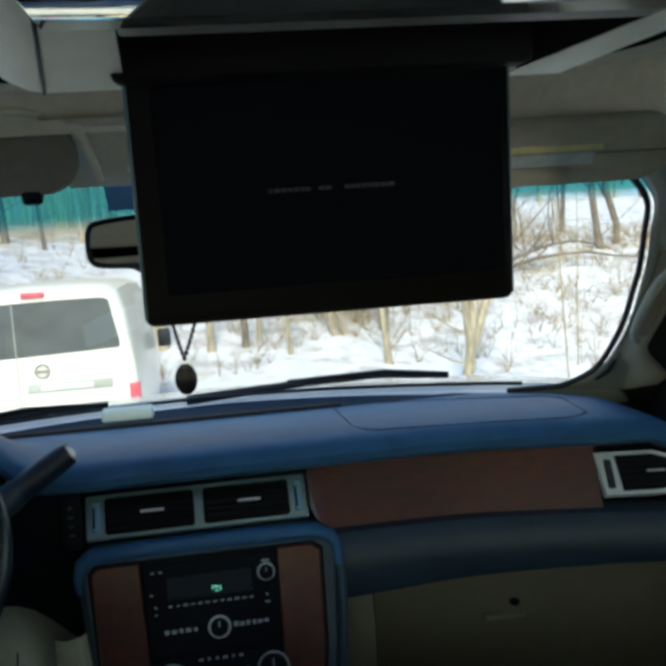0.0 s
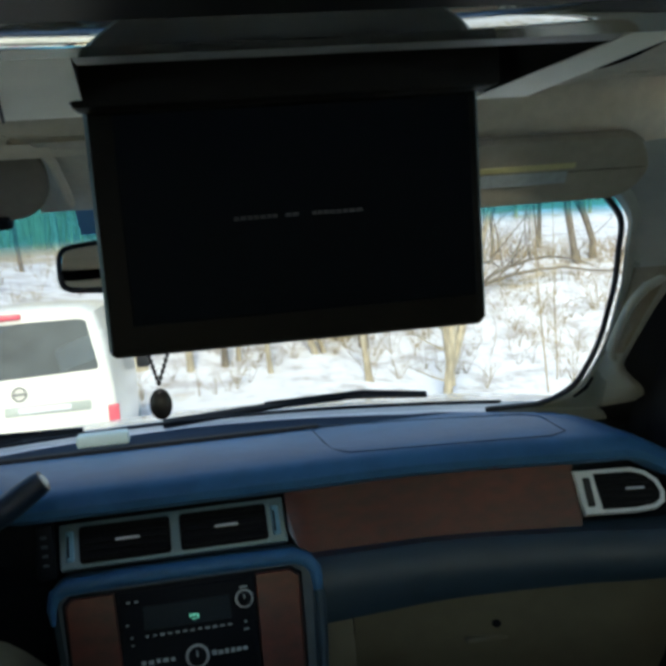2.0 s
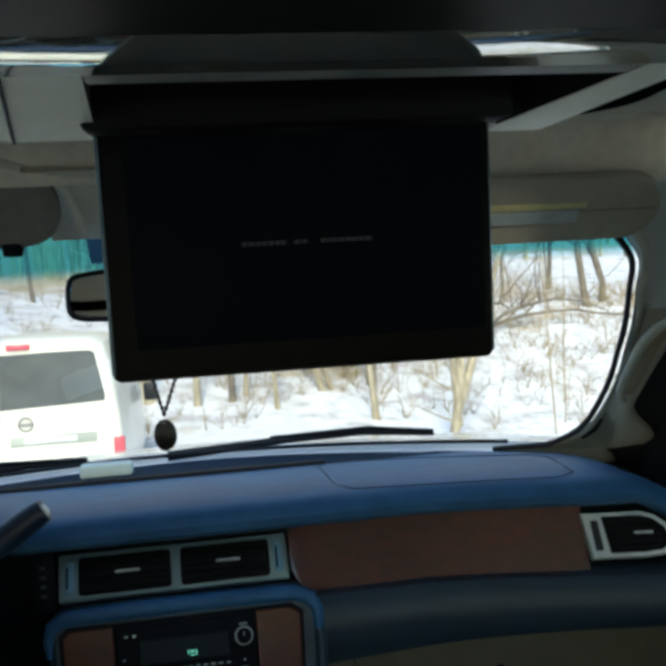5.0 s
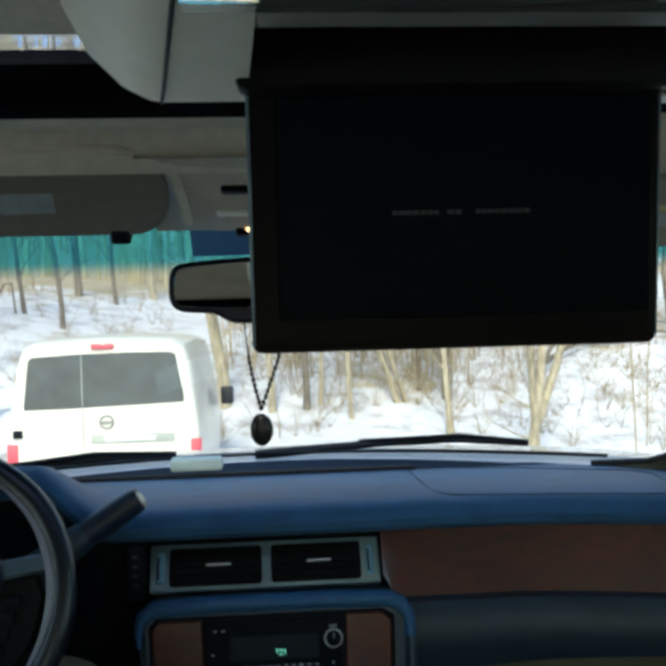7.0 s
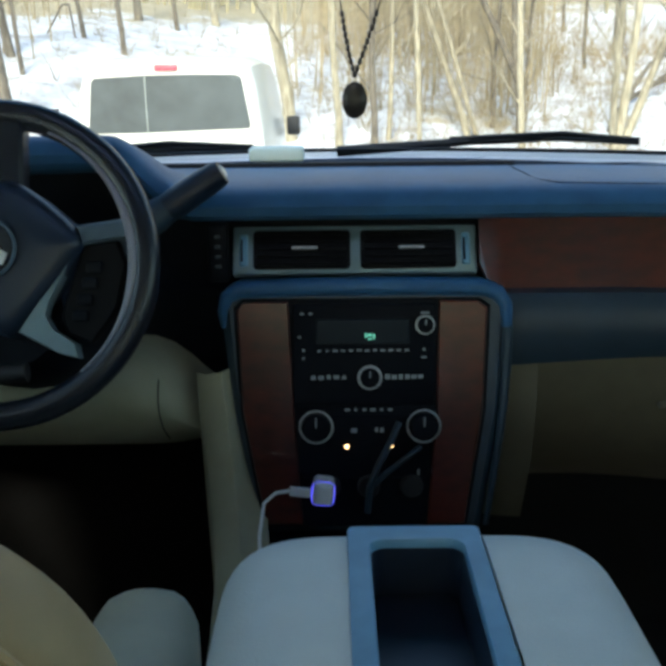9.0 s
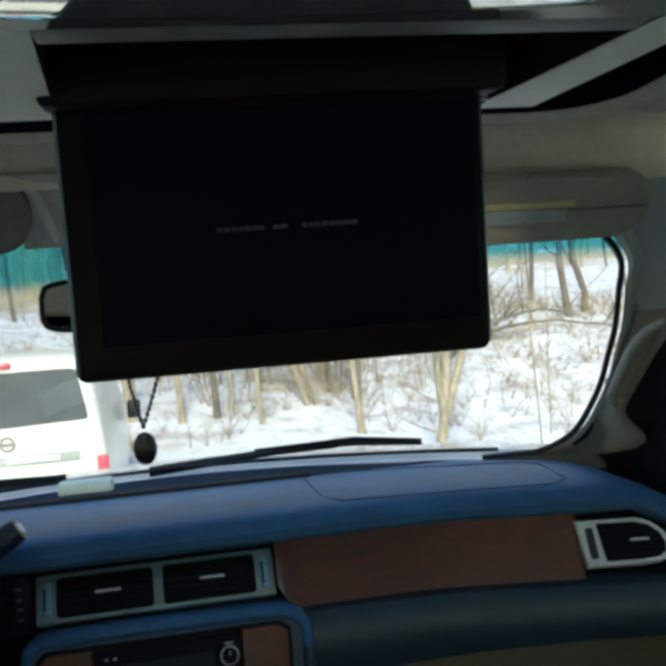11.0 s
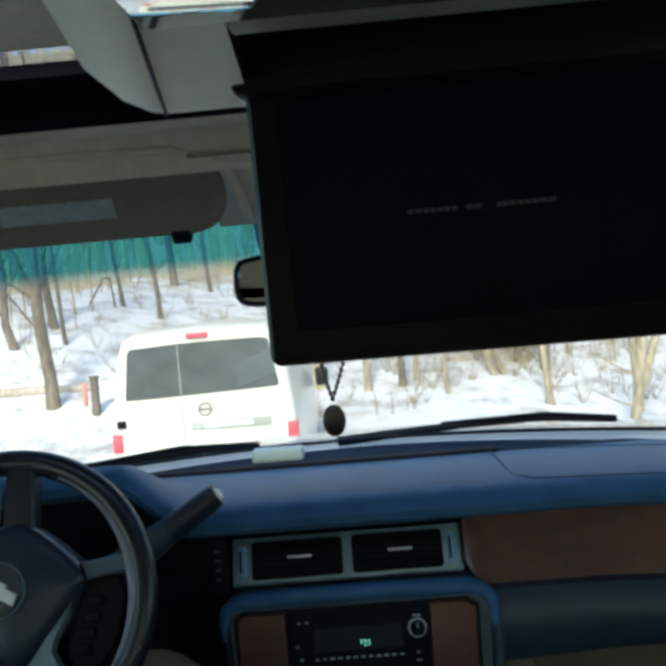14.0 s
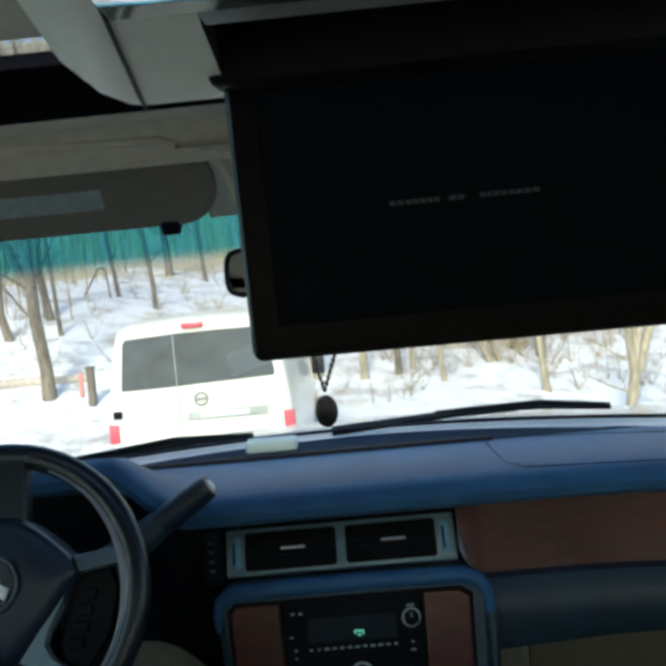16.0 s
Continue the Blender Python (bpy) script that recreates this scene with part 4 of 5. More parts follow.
part("glass", plate(bmesh.new(), softened(o2), -0.0052, 0.0, MM, 0.0006), M["mirror"], mir, "silvered mirror glass")
bm = bmesh.new()
tube(bm, [(0.014, 1.325, 1.505), (0.014, 1.36, 1.545), (0.014, 1.405, 1.575)], [0.012, 0.010, 0.014], 12)
part("stem", bm, M["dark"], mir)
bm = bmesh.new()
pend_top = (0.012, 1.302, 1.452)
bottom = Vector((0.000, 1.309, 1.322))
pend = thing("bead_pendant", pend_top, "dark oval pendant on a beaded cord hung from the mirror", "pendant")
for s, lab in ((-1, ""), (1, "")):
    a = Vector((0.012 + s * 0.033, 1.304, 1.455))
    ctrl = Vector((0.004 + s * 0.022, 1.306, 1.385))
    path = [a * (1 - q) ** 2 + ctrl * 2 * q * (1 - q) + bottom * q * q for q in [i / 24 for i in range(25)]]
    bm = bmesh.new()
    tube(bm, path, 0.0011, 6)
    part("cord", bm, M["cord"], pend)
    for j in range(10):
        q = 0.42 + 0.57 * j / 9
        c = a * (1 - q) ** 2 + ctrl * 2 * q * (1 - q) + bottom * q * q
        bm = bmesh.new()
        bmesh.ops.create_uvsphere(bm, u_segments=8, v_segments=6, radius=0.0037, matrix=Matrix.Translation(c) @ Matrix.Diagonal((0.85, 0.85, 1.3, 1)))
        part("bead", bm, M["bead"], pend)
bm = bmesh.new()
bmesh.ops.create_uvsphere(bm, u_segments=24, v_segments=16, radius=1, matrix=Matrix.Translation((0, 1.309, 1.291)) @ Matrix.Diagonal((0.0150, 0.006, 0.0220, 1)))
part("oval_stone", bm, M["bead"], pend, "dark oval stone")
bm = bmesh.new()
tube(bm, [Vector((0.0150 * math.cos(2 * math.pi * i / 28), 1.3085, 1.291 + 0.0220 * math.sin(2 * math.pi * i / 28))) for i in range(28)], 0.0016, 6, closed=True)
part("rim", bm, M["cord"], pend)
# overhead lamp pod and sensor above the mirror
oc = thing("overhead_console", (0.01, 1.33, 1.65), "pale map-lamp console above the mirror", "console")
OM = frame_of((0.010, 1.235, 1.600), (1, 0, 0), (0, -0.16, 0.10))
bm = bmesh.new()
loft(bm, [[Vector((x, y, z)) for y, z in ((1.14, RZ - 0.03), (1.19, 1.640 - e), (1.28, 1.606 - e), (1.345, 1.588 - e), (1.372, 1.590), (1.375, 1.62))] for x, e in ((-0.150, -0.060), (-0.124, -0.030), (-0.104, -0.008), (-0.092, 0), (-0.05, 0.002), (0.01, 0.003), (0.07, 0.002), (0.115, 0), (0.130, -0.012), (0.15, -0.04))])
part("body", bm, M["liner"], oc, "beige console body")
part("lamp_lens", slab((-0.045, 1.205, 1.622), (-0.005, 1.235, 1.631), 0.003), M["dark"], oc, "dark lamp lens")
part("button_bar", slab((-0.055, 1.27, 1.6), (0.02, 1.30, 1.607), 0.003), M["pod"], oc, "pale button bar")
bt = part("sensor_bar", slab((-0.03, 1.335, 1.578), (0.07, 1.36, 1.596), 0.003), M["dark"], oc, "dark sensor bar")
part("indicator", disc(bmesh.new(), (-0.012, 1.335, 1.586), (0, -1, 0), 0.003, 0.002, 12), M["amber"], bt, "small glowing orange lamp")
bm = bmesh.new()
loft(bm, [[ws(x, v) + Vector((0, -0.003, -0.003)) for v in (0.84, 0.90, 0.99)] for x in (-0.105, -0.05, 0.01, 0.07, 0.125)])
part("glass_patch", bm, M["tray"], oc, "dark blue frit patch behind the mirror")


# ---- sun visors ----
def visor(x0, x1, ztop, zbot, y0, y1, mt, label, corner=0.042):
    th = thing("sun_visor", ((x0 + x1) / 2, y0, ztop), label, "sun visor", group="sun visors")
    w = x1 - x0
    VMx = frame_of(((x0 + x1) / 2, y1, zbot), (1, 0, 0), (0, y0 - y1, ztop - zbot))
    h = math.hypot(y0 - y1, ztop - zbot)
    bm = bmesh.new()
    o = [(x, h / 2 + y) for x, y in rounded(w, h, corner, 8)]
    rows = []
    for d, k in ((-0.008, 0.965), (-0.003, 0.995), (0.003, 1.0), (0.010, 0.995), (0.014, 0.96)):
        rows.append([VMx @ Vector((x * k, d, h / 2 + (y - h / 2) * (1 - (1 - k) * 1.8))) for x, y in o])
    loft(bm, rows, closed=True, caps=True)
    part("panel", bm, mt, th)
    return th, VMx, h


vl, vm, vh = visor(-0.60, -0.112, 1.662, 1.572, 1.165, 1.235, M["visor_shaded"], "folded-up cloth sun visor coloured darker for its shade, with a pale label", 0.052)
part("label_strip", slab((-0.06, -0.0095, vh * 0.34), (0.095, -0.0078, vh * 0.60), 0.0, vm), M["label"], vl, "pale blue-grey label")
part("clip", slab((0.160, -0.012, -0.012), (0.188, 0.012, 0.010), 0.006, vm, 3), M["dark"], vl, "dark visor clip")
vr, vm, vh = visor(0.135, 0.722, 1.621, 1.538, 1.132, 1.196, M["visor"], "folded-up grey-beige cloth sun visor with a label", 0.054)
part("label_strip", slab((-0.06, -0.0095, vh * 0.34), (0.165, -0.0078, vh * 0.52), 0.0, vm), M["label"], vr, "pale blue label")
part("warning_strip", slab((-0.06, -0.0095, vh * 0.56), (0.175, -0.0078, vh * 0.64), 0.0, vm), M["yellow"], vr, "dull yellow warning strip")
bm = bmesh.new()
tube(bm, [(-0.62, 1.150, 1.676), (-0.30, 1.148, 1.674), (-0.17, 1.150, 1.670), (-0.125, 1.162, 1.660), (-0.104, 1.19, 1.638), (-0.096, 1.225, 1.608), (-0.094, 1.26, 1.590)], 0.007, 8)
tagged(part("trim_visor", bm, M["liner"]), "moulded headliner ridge round the visor", "trim", kind="structure")
# grab handle on the pillar
gh = thing("grab_handle", (0.79, 1.34, 1.36), "pale grey grab handle on the windshield pillar", "handle")
bm = bmesh.new()
tube(bm, [pillar_point(v, a, b) for v, a, b in ((0.50, 0.075, 0.012), (0.497, 0.062, 0.026), (0.472, 0.042, 0.033), (0.43, 0.030, 0.035), (0.387, 0.023, 0.034), (0.33, 0.018, 0.032), (0.281, 0.015, 0.030), (0.235, 0.016, 0.028), (0.205, 0.024, 0.022), (0.190, 0.034, 0.010))],
     [0.006, 0.0075, 0.0085, 0.0085, 0.0085, 0.0085, 0.0085, 0.008, 0.007, 0.006], 14)
part("grip", bm, M["pillar"], gh)
bm = bmesh.new()
loft(bm, [[pillar_point(v, a * pillar_k(v), b * (1 + 0.3 * smooth01((v - 0.5) / 0.4)) + e) for (a, b), e in zip(PILLAR[4:9], (0.0, 0.0015, 0.0015, 0.0015, 0.0))] for v in (0.215, 0.23, 0.26, 0.30, 0.34, 0.38, 0.42, 0.46, 0.50, 0.53, 0.55)])
part("backing", bm, M["visor"], gh, "grey recess behind the grip")
bm = bmesh.new()
tube(bm, [pillar_point(v, 0.012 * pillar_k(v), 0.0085) for v in (0.045, 0.08, 0.12)], [0.003, 0.0042, 0.0025], 8)
part("pillar_slot", bm, M["dark"], gh, "dark slot")

# ---- things on the dash and beyond the glass ----
tag = thing("toll_tag", (-0.128, 1.72, 1.17), "small white plastic tag lying at the windshield base", "toll tag")
part("case", slab((-0.178, 1.700, 1.171), (-0.080, 1.735, 1.197), 0.006, None, 3), M["white"], tag)


def wiper(pts_arm, pts_blade, label):
    w = thing("wiper", pts_arm[0], label, "wiper", group="windshield wipers")
    bm = bmesh.new()
    tube(bm, pts_arm, [0.011, 0.010, 0.008, 0.006][:len(pts_arm)], 8)
    part("arm", bm, M["rubber"], w, "black wiper arm")
    bm = bmesh.new()
    tube(bm, pts_blade, 0.0055, 6)
    part("blade", bm, M["rubber"], w, "black rubber blade")
    bm = bmesh.new()
    k = len(pts_blade)
    tube(bm, [Vector(pts_blade[0]) + Vector((0, 0, 0.006)), Vector(pts_blade[k // 2]) + Vector((0, 0, 0.010)), Vector(pts_blade[-1]) + Vector((0, 0, 0.004))], 0.005, 6)
    part("bridge", bm, M["rubber"], w)
    return w


def wp(x, v, off=0.016):
    return ws(x, v * 0.75 - 0.014) + Vector((0, off, off))


wiper([wp(-0.02, 0.00), wp(0.10, 0.02), wp(0.24, 0.05), wp(0.36, 0.062)], [wp(x, v) for x, v in ((0.20, 0.045), (0.30, 0.062), (0.40, 0.066), (0.52, 0.055))], "black wiper parked along the passenger side of the glass")
wiper([wp(-0.66, 0.00), wp(-0.54, 0.01), wp(-0.40, 0.028), wp(-0.30, 0.030)], [wp(x, v) for x, v in ((-0.56, 0.014), (-0.45, 0.032), (-0.34, 0.036), (-0.185, 0.022))], "black wiper parked along the driver's side of the glass")
# ---- armrest console, charger, driver's seat ----
arm = thing("centre_armrest", (0.04, 0.55, 0.55), "pale grey leather centre armrest with a blue-grey tray", "armrest")
AZ = 0.930
bm = bmesh.new()
rows = []
for j in range(15):
    q = j / 14
    x = -0.018 - 0.115 * math.sin(math.pi / 2 * q)
    e = 0.055 * (1 - math.cos(math.pi / 2 * q)) ** 2
    f = 0.075 * (1 - math.cos(math.pi / 2 * q)) ** 1.35
    rows.append([Vector((x - 0.004 * q, 0.850 - f, 0.60)), Vector((x - 0.004 * q, 0.850 - f, AZ - 0.06)), Vector((x, 0.848 - f, AZ - 0.026 - e * 0.6)), Vector((x, 0.840 - f, AZ - 0.010 - e * 0.8)), Vector((x, 0.824 - f, AZ - 0.002 - e)), Vector((x, 0.80 - f, AZ - e)), Vector((x, 0.60, AZ + 0.002 - e)), Vector((x, 0.30, AZ - e + 0.002)), Vector((x, 0.28, 0.60))])
loft(bm, rows)
part("leather_lid", bm, M["greyleather"], arm, "pale grey leather lid")
bm = bmesh.new()
loft(bm, [[Vector((2 * 0.042 - p.x, p.y, p.z)) for p in r] for r in rows])
part("leather_lid", bm, M["greyleather"], arm, "pale grey leather lid")
bm = bmesh.new()
TO, TI = [(0.040 + x, 0.566 + y) for x, y in rounded(0.120, 0.54, 0.006)], [(0.041 + x, 0.556 + y) for x, y in rounded(0.082, 0.512, 0.014)]
loft(bm, [[Vector((x, y, z)) for x, y in o] for o, z in ((TO, 0.90), (TO, AZ + 0.0005), ([(0.04 + (x - 0.04) * 0.985, 0.566 + (y - 0.566) * 0.997) for x, y in TO], AZ + 0.003), ([(0.041 + (x - 0.041) * 1.02, 0.556 + (y - 0.556) * 1.004) for x, y in TI], AZ + 0.003), (TI, AZ), (TI, AZ - 0.006))], closed=True)
part("tray_rim", bm, M["tray"], arm, "blue-grey plastic tray rim")
bm = bmesh.new()
vs = loft(bm, [[Vector((0.042 + (x - 0.042) * k, y, z)) for x, y in TI] for z, k in ((AZ - 0.006, 1), (0.875, 0.96))], closed=True)
bm.faces.new(vs[1])
part("tray_floor", bm, M["hub"], arm, "dark blue tray floor")
bm = bmesh.new()
box(bm, (-0.140, 0.25, 0.32), (0.222, 0.770, 0.86), 0.02)
part("base", bm, M["beige"], arm, "beige console base")
tun = thing("console_tunnel", (0.02, 1.0, 0.32), "beige and black console between the seats", "console")
bm = bmesh.new()
loft(bm, [[Vector((x, y, z)) for x, z in ((-0.165, 0.32), (-0.16, zt - 0.02), (-0.145, zt), (0.155, zt), (0.17, zt - 0.02), (0.175, 0.32))] for y, zt in ((0.84, 0.66), (1.0, 0.63), (1.20, 0.66), (1.34, 0.72))])
part("body", bm, M["dark"], tun)
bm = bmesh.new()
loft(bm, [[Vector((-0.222 + e, y, z)), Vector((-0.206 + e, y - 0.012, z)), Vector((-0.185 + e, y - 0.014, z + 0.004)), Vector((-0.150 + e, y + 0.03, z + 0.01))] for y, z, e in ((1.275, 0.93, 0.0), (1.262, 0.86, 0.006), (1.245, 0.79, 0.014), (1.215, 0.73, 0.022), (1.15, 0.68, 0.030), (1.05, 0.655, 0.034), (0.84, 0.64, 0.038))])
loft(bm, [[Vector((-0.222 + e, y, z)), Vector((-0.205, y, 0.32))] for y, z, e in ((1.275, 0.93, 0.0), (1.262, 0.86, 0.006), (1.245, 0.79, 0.014), (1.215, 0.73, 0.022), (1.15, 0.68, 0.030), (1.05, 0.655, 0.034), (0.84, 0.64, 0.038))])
part("side_trim", bm, M["beige"], tun, "beige console side trim")
part("bin", slab((-0.11, 0.88, 0.60), (0.12, 1.20, 0.655), 0.01), M["dark"], tun, "black storage bin")

ch = thing("usb_charger", (-0.045, 1.225, 0.77), "white charger with a blue light plugged into the dash", "charger")
CHM = SM @ pose(-0.053, 0, 0.074, 0, 6, 0)
bm = bmesh.new()
box(bm, (-0.0145, -0.050, -0.0150), (0.0145, -0.004, 0.0165), 0.007, CHM, 3)
part("body", bm, M["cable"], ch, "white charger body")
bm = bmesh.new()
tube(bm, [CHM @ Vector((x, -0.040, z)) for x, z in rounded(0.029, 0.0315, 0.008)], 0.0013, 6, closed=True)
part("light_ring", bm, M["blueled"], ch, "glowing blue ring")
part("plug", slab((-0.046, -0.046, -0.006), (-0.017, -0.036, 0.006), 0.002, CHM), M["cable"], ch)
bm = bmesh.new()
p0 = CHM @ Vector((-0.046, -0.041, 0))
tube(bm, [p0, p0 + Vector((-0.018, -0.005, 0.0)), p0 + Vector((-0.034, -0.012, -0.012)), p0 + Vector((-0.040, -0.03, -0.05)), p0 + Vector((-0.036, -0.08, -0.09)), p0 + Vector((-0.022, -0.16, -0.115)), p0 + Vector((-0.01, -0.24, -0.10))], 0.0026, 8)
part("cord", bm, M["cable"], ch, "white charging cable")
bm = bmesh.new()
tube(bm, [SM @ Vector(q) for q in ((0.052, -0.010, 0.165), (0.040, -0.02, 0.140), (0.022, -0.03, 0.110), (0.010, -0.035, 0.080), (0.008, -0.02, 0.040))], 0.0045, 8)
tube(bm, [SM @ Vector(q) for q in ((0.082, -0.010, 0.130), (0.060, -0.02, 0.116), (0.030, -0.03, 0.096), (0.012, -0.03, 0.078))], 0.0040, 8)
ad = thing("charger_cord", tuple(SM @ Vector((0.02, 0, 0.06))), "dark coiled cords hanging before the climate panel", "cord")
part("cord", bm, M["teal"], ad)

seat = thing("driver_seat", (-0.45, 0.60, 0.32), "tan leather driver's seat with a padded headrest", "car seat")
bm = bmesh.new()
rows = []
welt = []
for i in range(33):
    v = i / 32
    v = math.sin(math.pi / 2 * v)
    z = 0.62 + 0.525 * v
    half = 0.30 * max(0.004, 1 - max(0.0, (z - 0.90) / 0.2455) ** 2.5) ** 0.38 - 0.03 * smooth01((0.85 - z) / 0.23)
    yb, yf = 0.50 - 0.10 * v + 0.06, 0.70 - 0.12 * v
    if v > 0.8:
        s = (v - 0.8) / 0.2
        yb, yf = yb + 0.03 * s * s, yf - 0.05 * s * s
    rows.append([Vector((-0.452 + half * q[0], (yb + yf) / 2 + (yf - yb) / 2 * q[1], z)) for q in [(math.copysign(abs(math.cos(a)) ** 0.55, math.cos(a)), math.copysign(abs(math.sin(a)) ** 0.7, math.sin(a))) for a in [2 * math.pi * j / 40 for j in range(40)]]])
    welt.append(Vector((-0.452 + half * 0.985, yb + 0.35 * (yf - yb), z - 0.002)))
loft(bm, rows, closed=True, caps=True)
back = part("backrest", bm, M["tan"], seat, "tan leather backrest")
bm = bmesh.new()
tube(bm, [p + Vector((0, -0.03, 0.001)) for p in welt[4:]] + [Vector((-0.904 - p.x, p.y - 0.03, p.z + 0.001)) for p in welt[:3:-1]], 0.0028, 6)
part("piping", bm, M["tan"], back, "stitched tan welt")
bm = bmesh.new()
rows = []
for i in range(13):
    v = i / 12
    z = 1.20 + 0.20 * v
    k = max(0.05, math.sin(math.pi * min(1, max(0, 0.12 + 0.80 * v)))) ** 0.45
    rows.append([Vector((-0.379 + 0.150 * k * q[0], 0.43 + 0.055 * k * q[1], z)) for q in [(math.copysign(abs(math.cos(a)) ** 0.6, math.cos(a)), math.copysign(abs(math.sin(a)) ** 0.8, math.sin(a))) for a in [2 * math.pi * j / 24 for j in range(24)]]])
loft(bm, rows, closed=True, caps=True)
part("headrest", bm, M["tan"], seat, "tan leather headrest")
for x in (-0.43, -0.34):
    bm = bmesh.new()
    tube(bm, [(x, 0.44, 1.08), (x, 0.43, 1.23)], 0.007, 10)
    part("headrest_post", bm, M["chrome"], seat)
bm = bmesh.new()
box(bm, (-0.66, 0.55, 0.55), (-0.30, 1.02, 0.75), 0.05, None, 4)
part("cushion", bm, M["cream"], seat, "cream leather seat cushion")
for x0, x1 in ((-0.305, -0.185),):
    part("bolster", slab((x0, 0.55, 0.55), (x1, 1.02, 0.775), 0.05, None, 4), M["cream"], seat, "cream leather bolster")
part("seat_base", slab((-0.64, 0.55, 0.32), (-0.22, 0.98, 0.56), 0.02), M["dark"], seat)


# ---- outdoors: one snowy sheet that dips before the car and climbs to a wooded hill ----
def ground_z(x, y):
    d = y
    z = -0.50 * smooth01((d - 3.2) / 4.0)
    z += 1.9 * smooth01((d - 10) / 12) + 0.085 * max(0, d - 18) * smooth01((d - 18) / 14) + 0.0040 * max(0, d - 34) ** 2 * (1 if d < 120 else 0)
    if d >= 120:
        z += 0.0040 * 86 ** 2 + 0.12 * (d - 120)
    z -= 0.35 * smooth01((x - 1) / 5) * smooth01((d - 5) / 5) * (1 - smooth01((d - 15) / 8))
    z += 0.9 * smooth01((-x - 1) / 7) * smooth01((d - 11) / 6) * (1 - smooth01((d - 30) / 15))
    rough = 0.10 * smooth01((math.hypot(x, d) - 4) / 4)
    return z + rough * (noise.noise((x * 0.35, d * 0.35, 0)) + 0.5 * noise.noise((x * 1.1, d * 1.1, 3)))


bm = bmesh.new()
ys = [-300, -120, -50, -20, -8, -4] + [-2 + 0.5 * i for i in range(85)] + [41 + 2 * i for i in range(30)] + [104, 112, 122, 140, 170, 220, 320, 500]
xs = [-400, -200, -100, -60, -40, -30] + [-24 + 0.8 * i for i in range(61)] + [27, 32, 40, 60, 100, 200, 400]
gv = [[bm.verts.new((x, y, ground_z(x, y) if y > -2 else 0.02 * noise.noise((x * 0.3, y * 0.3, 0)))) for x in xs] for y in ys]
for a, b in zip(gv, gv[1:]):
    for j in range(len(xs) - 1):
        bm.faces.new((a[j], a[j + 1], b[j + 1], b[j]))
# snow with leaf litter showing through, more of it up the hill
gm = bpy.data.materials.new("snow_and_leaf_litter")
gm.use_nodes = True
n, l = gm.node_tree.nodes, gm.node_tree.links
b = n["Principled BSDF"]
b.inputs["Roughness"].default_value = 0.9
geo = n.new("ShaderNodeNewGeometry")
sep = n.new("ShaderNodeSeparateXYZ")
l.new(geo.outputs["Position"], sep.inputs[0])
n1, n2, n3 = (n.new("ShaderNodeTexNoise") for _ in range(3))
for t, sc, de in ((n1, 0.35, 5), (n2, 2.6, 6), (n3, 0.9, 4)):
    t.inputs["Scale"].default_value, t.inputs["Detail"].default_value = sc, de
    l.new(geo.outputs["Position"], t.inputs["Vector"])
rise = n.new("ShaderNodeMapRange")
rise.inputs["From Min"].default_value, rise.inputs["From Max"].default_value = 2.2, 3.8
rise.inputs["To Min"].default_value, rise.inputs["To Max"].default_value = -0.13, 0.66
l.new(sep.outputs["Z"], rise.inputs["Value"])
s1 = n.new("ShaderNodeMath")
s1.operation = "ADD"
l.new(n1.outputs["Fac"], s1.inputs[0])
l.new(rise.outputs["Result"], s1.inputs[1])
s2 = n.new("ShaderNodeMath")
s2.operation = "MULTIPLY_ADD"
s2.inputs[1].default_value, s2.inputs[2].default_value = 0.55, -0.27
l.new(n2.outputs["Fac"], s2.inputs[0])
s3 = n.new("ShaderNodeMath")
s3.operation = "ADD"
l.new(s1.outputs[0], s3.inputs[0])
l.new(s2.outputs[0], s3.inputs[1])
band = n.new("ShaderNodeMath")
band.operation = "MULTIPLY_ADD"          # distance from the track's line
band.inputs[1].default_value, band.inputs[2].default_value = -0.45, -18.6
l.new(sep.outputs["X"], band.inputs[0])
wave = n.new("ShaderNodeMath")
wave.operation = "MULTIPLY_ADD"
wave.inputs[1].default_value = 5.0
l.new(n1.outputs["Fac"], wave.inputs[0])
l.new(band.outputs[0], wave.inputs[2])
b2_ = n.new("ShaderNodeMath")
b2_.operation = "ADD"
l.new(wave.outputs[0], b2_.inputs[0])
l.new(sep.outputs["Y"], b2_.inputs[1])
b3_ = n.new("ShaderNodeMath")
b3_.operation = "ABSOLUTE"
l.new(b2_.outputs[0], b3_.inputs[0])
b4_ = n.new("ShaderNodeMapRange")
b4_.inputs["From Min"].default_value, b4_.inputs["From Max"].default_value = 0.5, 2.0
b4_.inputs["To Min"].default_value, b4_.inputs["To Max"].default_value = 0.52, 0.0
l.new(b3_.outputs[0], b4_.inputs["Value"])
b5_ = n.new("ShaderNodeMapRange")
b5_.inputs["From Min"].default_value, b5_.inputs["From Max"].default_value = 3.0, 5.5
l.new(sep.outputs["X"], b5_.inputs["Value"])
b6_ = n.new("ShaderNodeMath")
b6_.operation = "MULTIPLY_ADD"
l.new(b4_.outputs["Result"], b6_.inputs[0])
l.new(b5_.outputs["Result"], b6_.inputs[1])
b7_ = n.new("ShaderNodeMapRange")
b7_.inputs["From Min"].default_value, b7_.inputs["From Max"].default_value = -0.5, 2.5
b7_.inputs["To Min"].default_value, b7_.inputs["To Max"].default_value = 0.0, 0.12
l.new(sep.outputs["X"], b7_.inputs["Value"])
b8_ = n.new("ShaderNodeMath")
b8_.operation = "ADD"
l.new(s3.outputs[0], b8_.inputs[0])
l.new(b7_.outputs["Result"], b8_.inputs[1])
c1_ = n.new("ShaderNodeMath")
